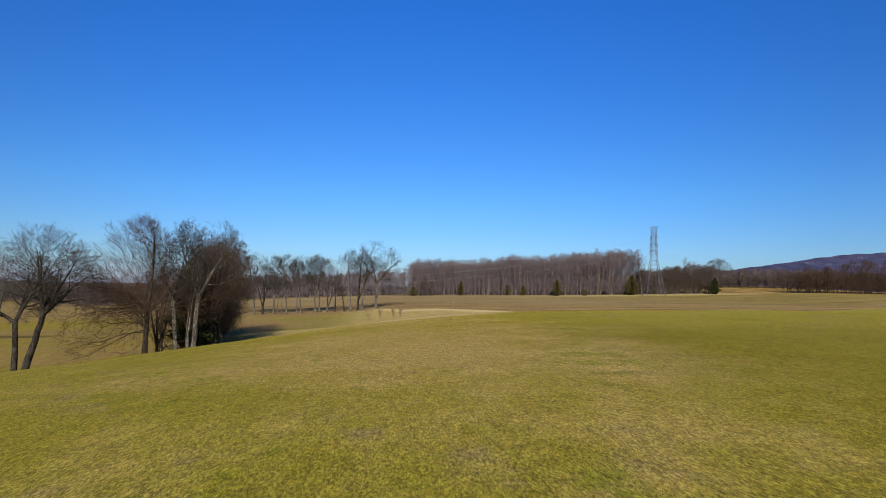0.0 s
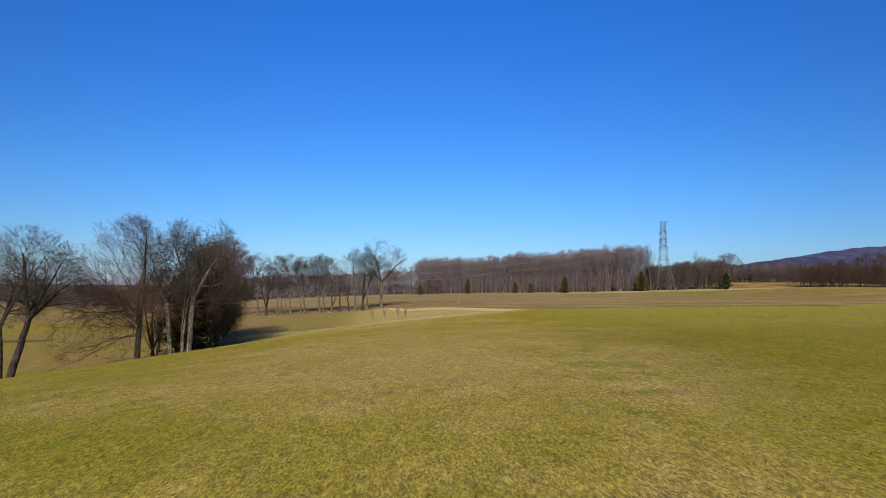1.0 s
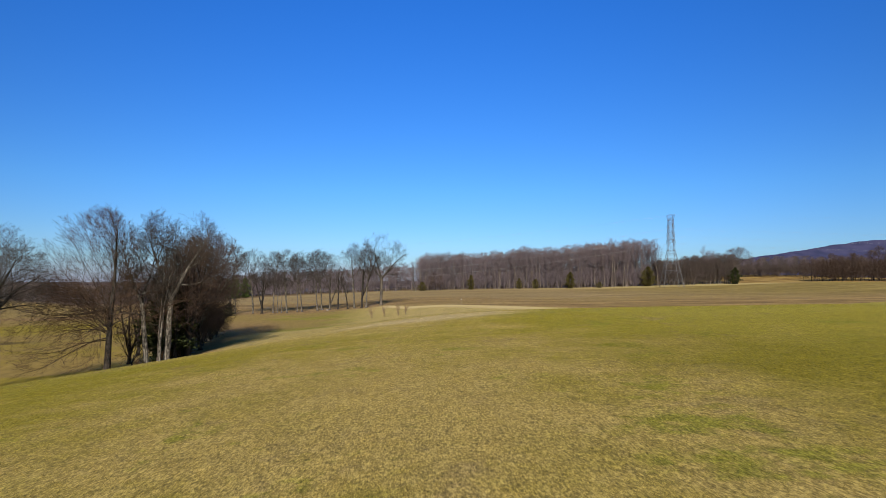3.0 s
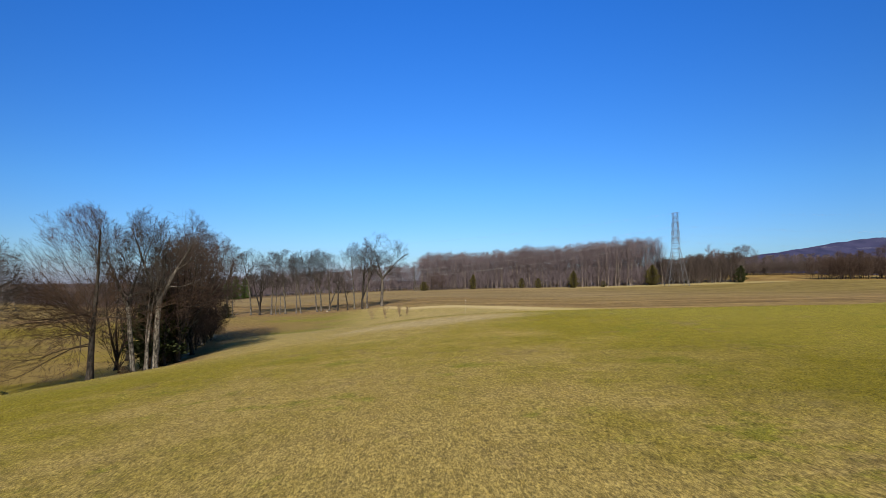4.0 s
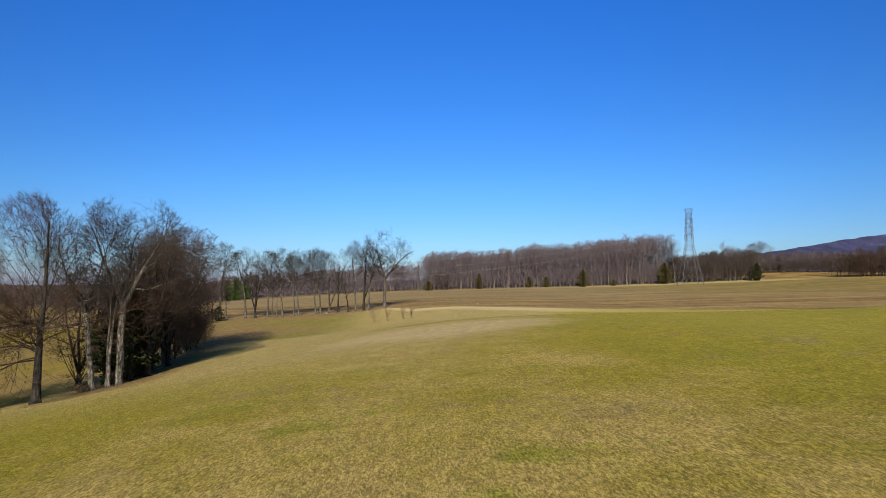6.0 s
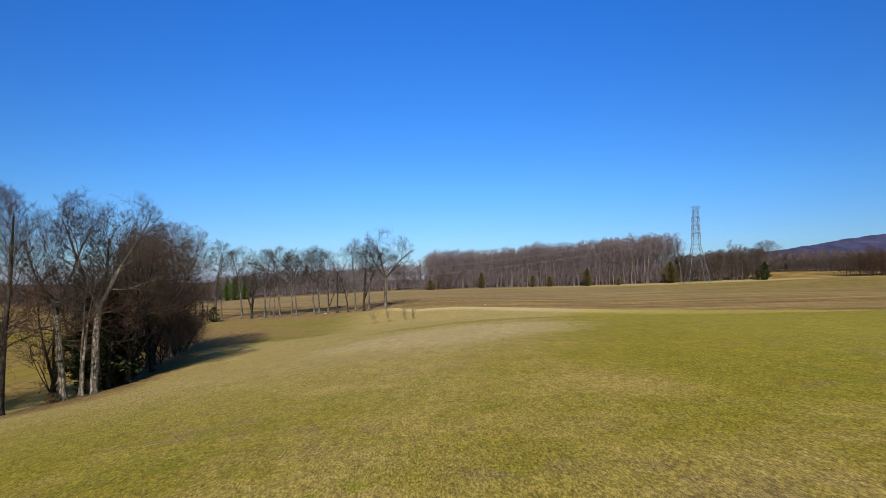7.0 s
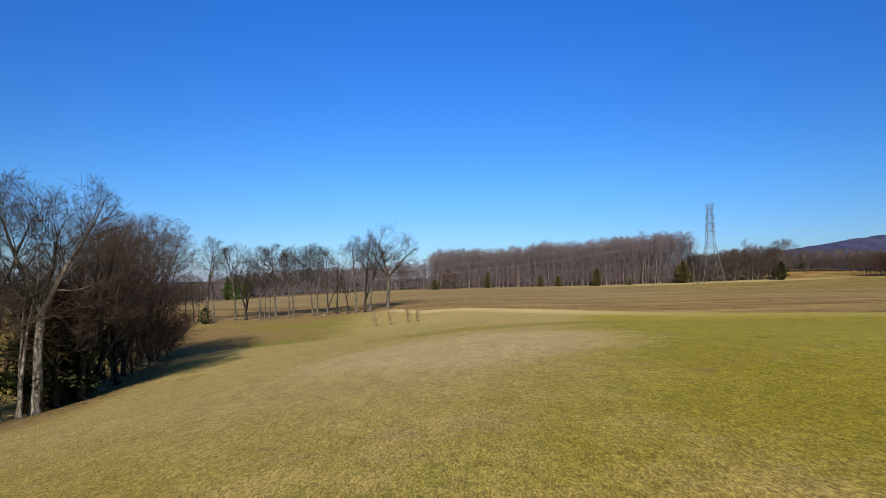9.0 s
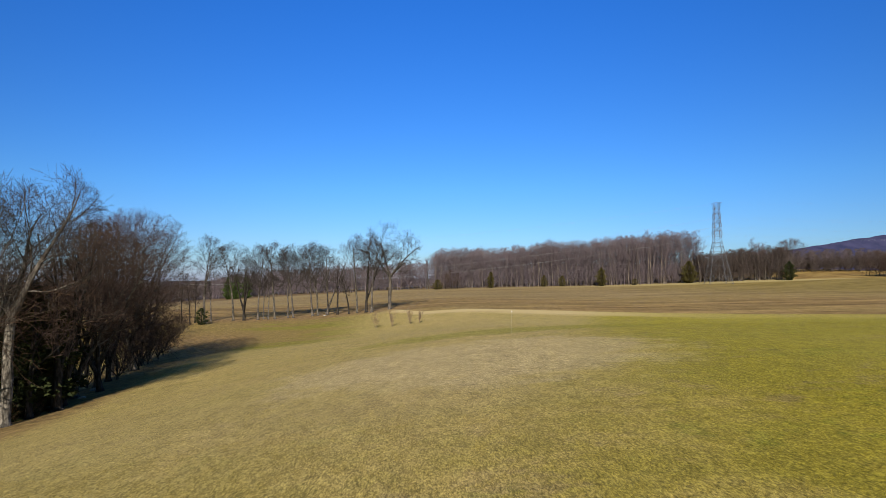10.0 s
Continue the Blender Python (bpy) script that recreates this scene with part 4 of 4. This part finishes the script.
def steel_tower(label):
    t = new("transmission_tower")
    stops = [0, 4.4, 8.0, 11.2, 13.8, 15.9, 17.6, 20.0, 22.4, 24.1, 25.8, 27.7, 29.6, 31.6]
    for sx, sy in ((-1, -1), (1, -1), (1, 1), (-1, 1)):
        chain = [(sx * tower_levels(z), sy * tower_levels(z), z, 0.10 if z < 17 else 0.06) for z in [-0.4] + stops[1:]]
        part("leg", tubes("leg", [chain], 6), M["steel"], t)
    for f in range(4):
        ca, sa = (1, 0, -1, 0)[f], (0, 1, 0, -1)[f]

        def on(u, z, ca=ca, sa=sa):
            w = tower_levels(z)
            return (ca * w - sa * u * w, sa * w + ca * u * w, z)

        rods = []
        for a, b in zip(stops, stops[1:]):
            if b > 5:
                rods += [(on(-1, b), on(1, b))]
            if a < 16:
                rods += [(on(-1, a), on(0, b)), (on(1, a), on(0, b)), (on(-0.5, (a + b) / 2), on(-1, b)), (on(0.5, (a + b) / 2), on(1, b))]
            else:
                rods += [(on(-1, a), on(1, b)), (on(1, a), on(-1, b))]
        tagged(bars("lattice", rods, t, r=0.04), kind="stuff")
    for z in ARMS:
        for s in (-1, 1):
            w = tower_levels(z)
            ends = [(e, s * 3.4, z + 0.2) for e in (-0.4, 0.4)]
            rods = [(ends[0], ends[1]), ((-w - 0.3, s * w, z), (w + 0.3, s * w, z))]
            for e, tip in zip((-1, 1), ends):
                rods += [((e * w, s * w, z), tip), ((e * w, s * w, z + 1.4), tip), ((e * 0.8, s * 2.2, z + 0.1), (-e * 0.6, s * 2.8, z + 0.15))]
            arm = bars("crossarm", rods, t, r=0.05)
            for e in (-1, 1):
                part("insulator", tubes("insulator", [[(e * (w + 0.25), s * (w + 0.05), z - 0.22 * i, 0.05 + 0.08 * (i % 2)) for i in range(9)]], 7), M["steel"], arm)
            part("insulator", tubes("insulator", [[(0, s * 3.4, z + 0.2 - 0.22 * i, 0.05 + 0.08 * (i % 2)) for i in range(9)]], 7), M["steel"], arm)
    for s in (-1, 1):
        w = tower_levels(31.6)
        rods = [((-1.25, s * 2.6, 34.2), (1.25, s * 2.6, 34.2)), ((1.25 * s, -2.6, 34.2), (1.25 * s, 2.6, 34.2)), ((-w, s * w, 31.6), (w, s * w, 31.6))]
        for e in (-1, 1):
            rods += [((e * w, s * w, 31.6), (e * 1.25, s * 2.6, 34.2)), ((e * w, s * w, 31.6), (-e * 0.4, s * 1.9, 33.1)), ((e * w, s * w, 31.6), (e * 1.25, 0, 34.2)),
                     ((-e * w, s * w, 31.6), (0, s * 2.6, 34.2))]
        bars("peak", rods, t, r=0.05)
    return tagged(t, label, "tower", "towers of the power line")


LINE = [(-217, 352), (129.2, 278.6), (475, 205)]
TURN = math.degrees(math.atan2(278.6 - 352, 129.2 + 217))
tower = stand(steel_tower("grey galvanised steel lattice transmission tower"), *LINE[1], TURN)
far_tower = copy_thing(tower, Matrix())
stand(far_tower, *LINE[0], TURN)
tagged(far_tower, "distant steel lattice tower beyond the pasture")
across = Vector((-math.sin(radians(TURN)), math.cos(radians(TURN)), 0))
for (ax, ay), (bx, by), sag, thick in zip(LINE, LINE[1:], (50.0, 24.0), (0.013, 0.007)):
    za, zb = rest(ax, ay), rest(bx, by) if bx < 300 else 3.0
    for z, reach in [(z - 1.6, 3.4) for z in ARMS] + [(34.2, 2.6)]:
        for s in (-1, 1):
            pts = []
            for i in range(33):
                f = i / 32
                pts.append((ax + (bx - ax) * f + across.x * s * reach, ay + (by - ay) * f + across.y * s * reach,
                            za + (zb - za) * f + z - sag * f * (1 - f) * (1.0 if z < 30 else 0.7), thick if z < 30 else 0.5 * thick))
            tagged(part("power_cable", tubes("power_cable", [pts], 4), M["wire"]), "sagging bare overhead cable of the power line", "cable", "cables of the power line")

# ---- far ridge ----
def ridge(profile, y0, deep, label):
    xs = np.linspace(profile[0][0], profile[-1][0], 260)
    tops = np.interp(xs, [a for a, _ in profile], [b for _, b in profile])
    cols, verts, faces = 9, [], []
    for x, h in zip(xs, tops):
        h += 5 * noise.noise((x * 0.012, 0, 0)) + 3 * noise.noise((x * 0.06, 3, 0))
        for c in range(cols):
            f = c / (cols - 1)
            verts.append((x, y0 + deep * f + 40 * noise.noise((x * 0.004, f * 3, 5)), -30 + (h + 30) * f ** 1.4 + (4 * noise.noise((x * 0.05, f * 9, 2)) if c < cols - 1 else 0)))
    for j in range(len(xs) - 1):
        for c in range(cols - 1):
            faces.append((cols * j + c, cols * j + cols + c, cols * j + cols + c + 1, cols * j + c + 1))
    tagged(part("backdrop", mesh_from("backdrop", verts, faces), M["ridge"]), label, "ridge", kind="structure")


ridge([(900, 40), (1500, 75), (1837, 118), (2160, 166), (2323, 190), (2480, 217), (2712, 245), (3000, 262), (3600, 250)], 2500, 700, "long wooded ridge on the horizon, coloured haze blue")


# ---- turf and stubble ----
def blades(name, seed, spots, per, tall, wide, spread, material, label):
    rng = np.random.default_rng(seed)
    n = len(spots) * per
    base = np.repeat(spots, per, 0) + np.concatenate([rng.normal(0, spread, (n, 2)), np.zeros((n, 1))], 1)
    a = rng.random(n) * 2 * np.pi
    h = tall * rng.uniform(0.55, 1.25, n)
    lean = h * np.abs(rng.normal(0.6, 0.45, n))
    b = rng.random(n) * 2 * np.pi
    side = np.stack([np.cos(b), np.sin(b), np.zeros(n)], 1) * (wide * rng.uniform(0.6, 1.3, n))[:, None]
    tip = base + np.stack([np.cos(a) * lean, np.sin(a) * lean, h], 1)
    tri = np.stack([base - side, base + side, tip], 1).reshape(-1, 3)
    return tagged(part(name, mesh_from(name, tri, np.arange(3 * n).reshape(-1, 3)), material), label, "grass", kind="stuff")


def scattered(seed, count, x0, x1, y0, y1, keep):
    rng = np.random.default_rng(seed)
    x, y, k = rng.uniform(x0, x1, count), rng.uniform(y0, y1, count), rng.random(count)
    return np.array([(a, b, land(a, b) - 0.012) for a, b, c in zip(x, y, k) if keep(a, b, c)])


turf = scattered(9, 62000, -11, 15, 5, 52, lambda x, y, k: k < 1.1 - abs(x - 2) / 40)
blades("grass", 10, turf, 11, 0.040, 0.0048, 0.06, M["blade"], "short straw and olive winter turf")
turf = scattered(13, 60000, -26, 44, 5, 104, lambda x, y, k: (not -11 < x < 15 or y > 52) and x > -11.8 - 0.155 * y and k < 1.2 - (y - 40) / 90)
blades("grass", 14, turf, 7, 0.042, 0.009, 0.10, M["blade"], "short winter turf on the far slope")
stubble = scattered(11, 9000, -5, 110, 136, 200, lambda x, y, k: y > 155 - 0.27 * x + 4 * k and k < 1.3 - (y - 140) / 80)
blades("stubble", 12, stubble, 5, 0.14, 0.014, 0.15, M["straw"], "broken brown stalks of harvested stubble")
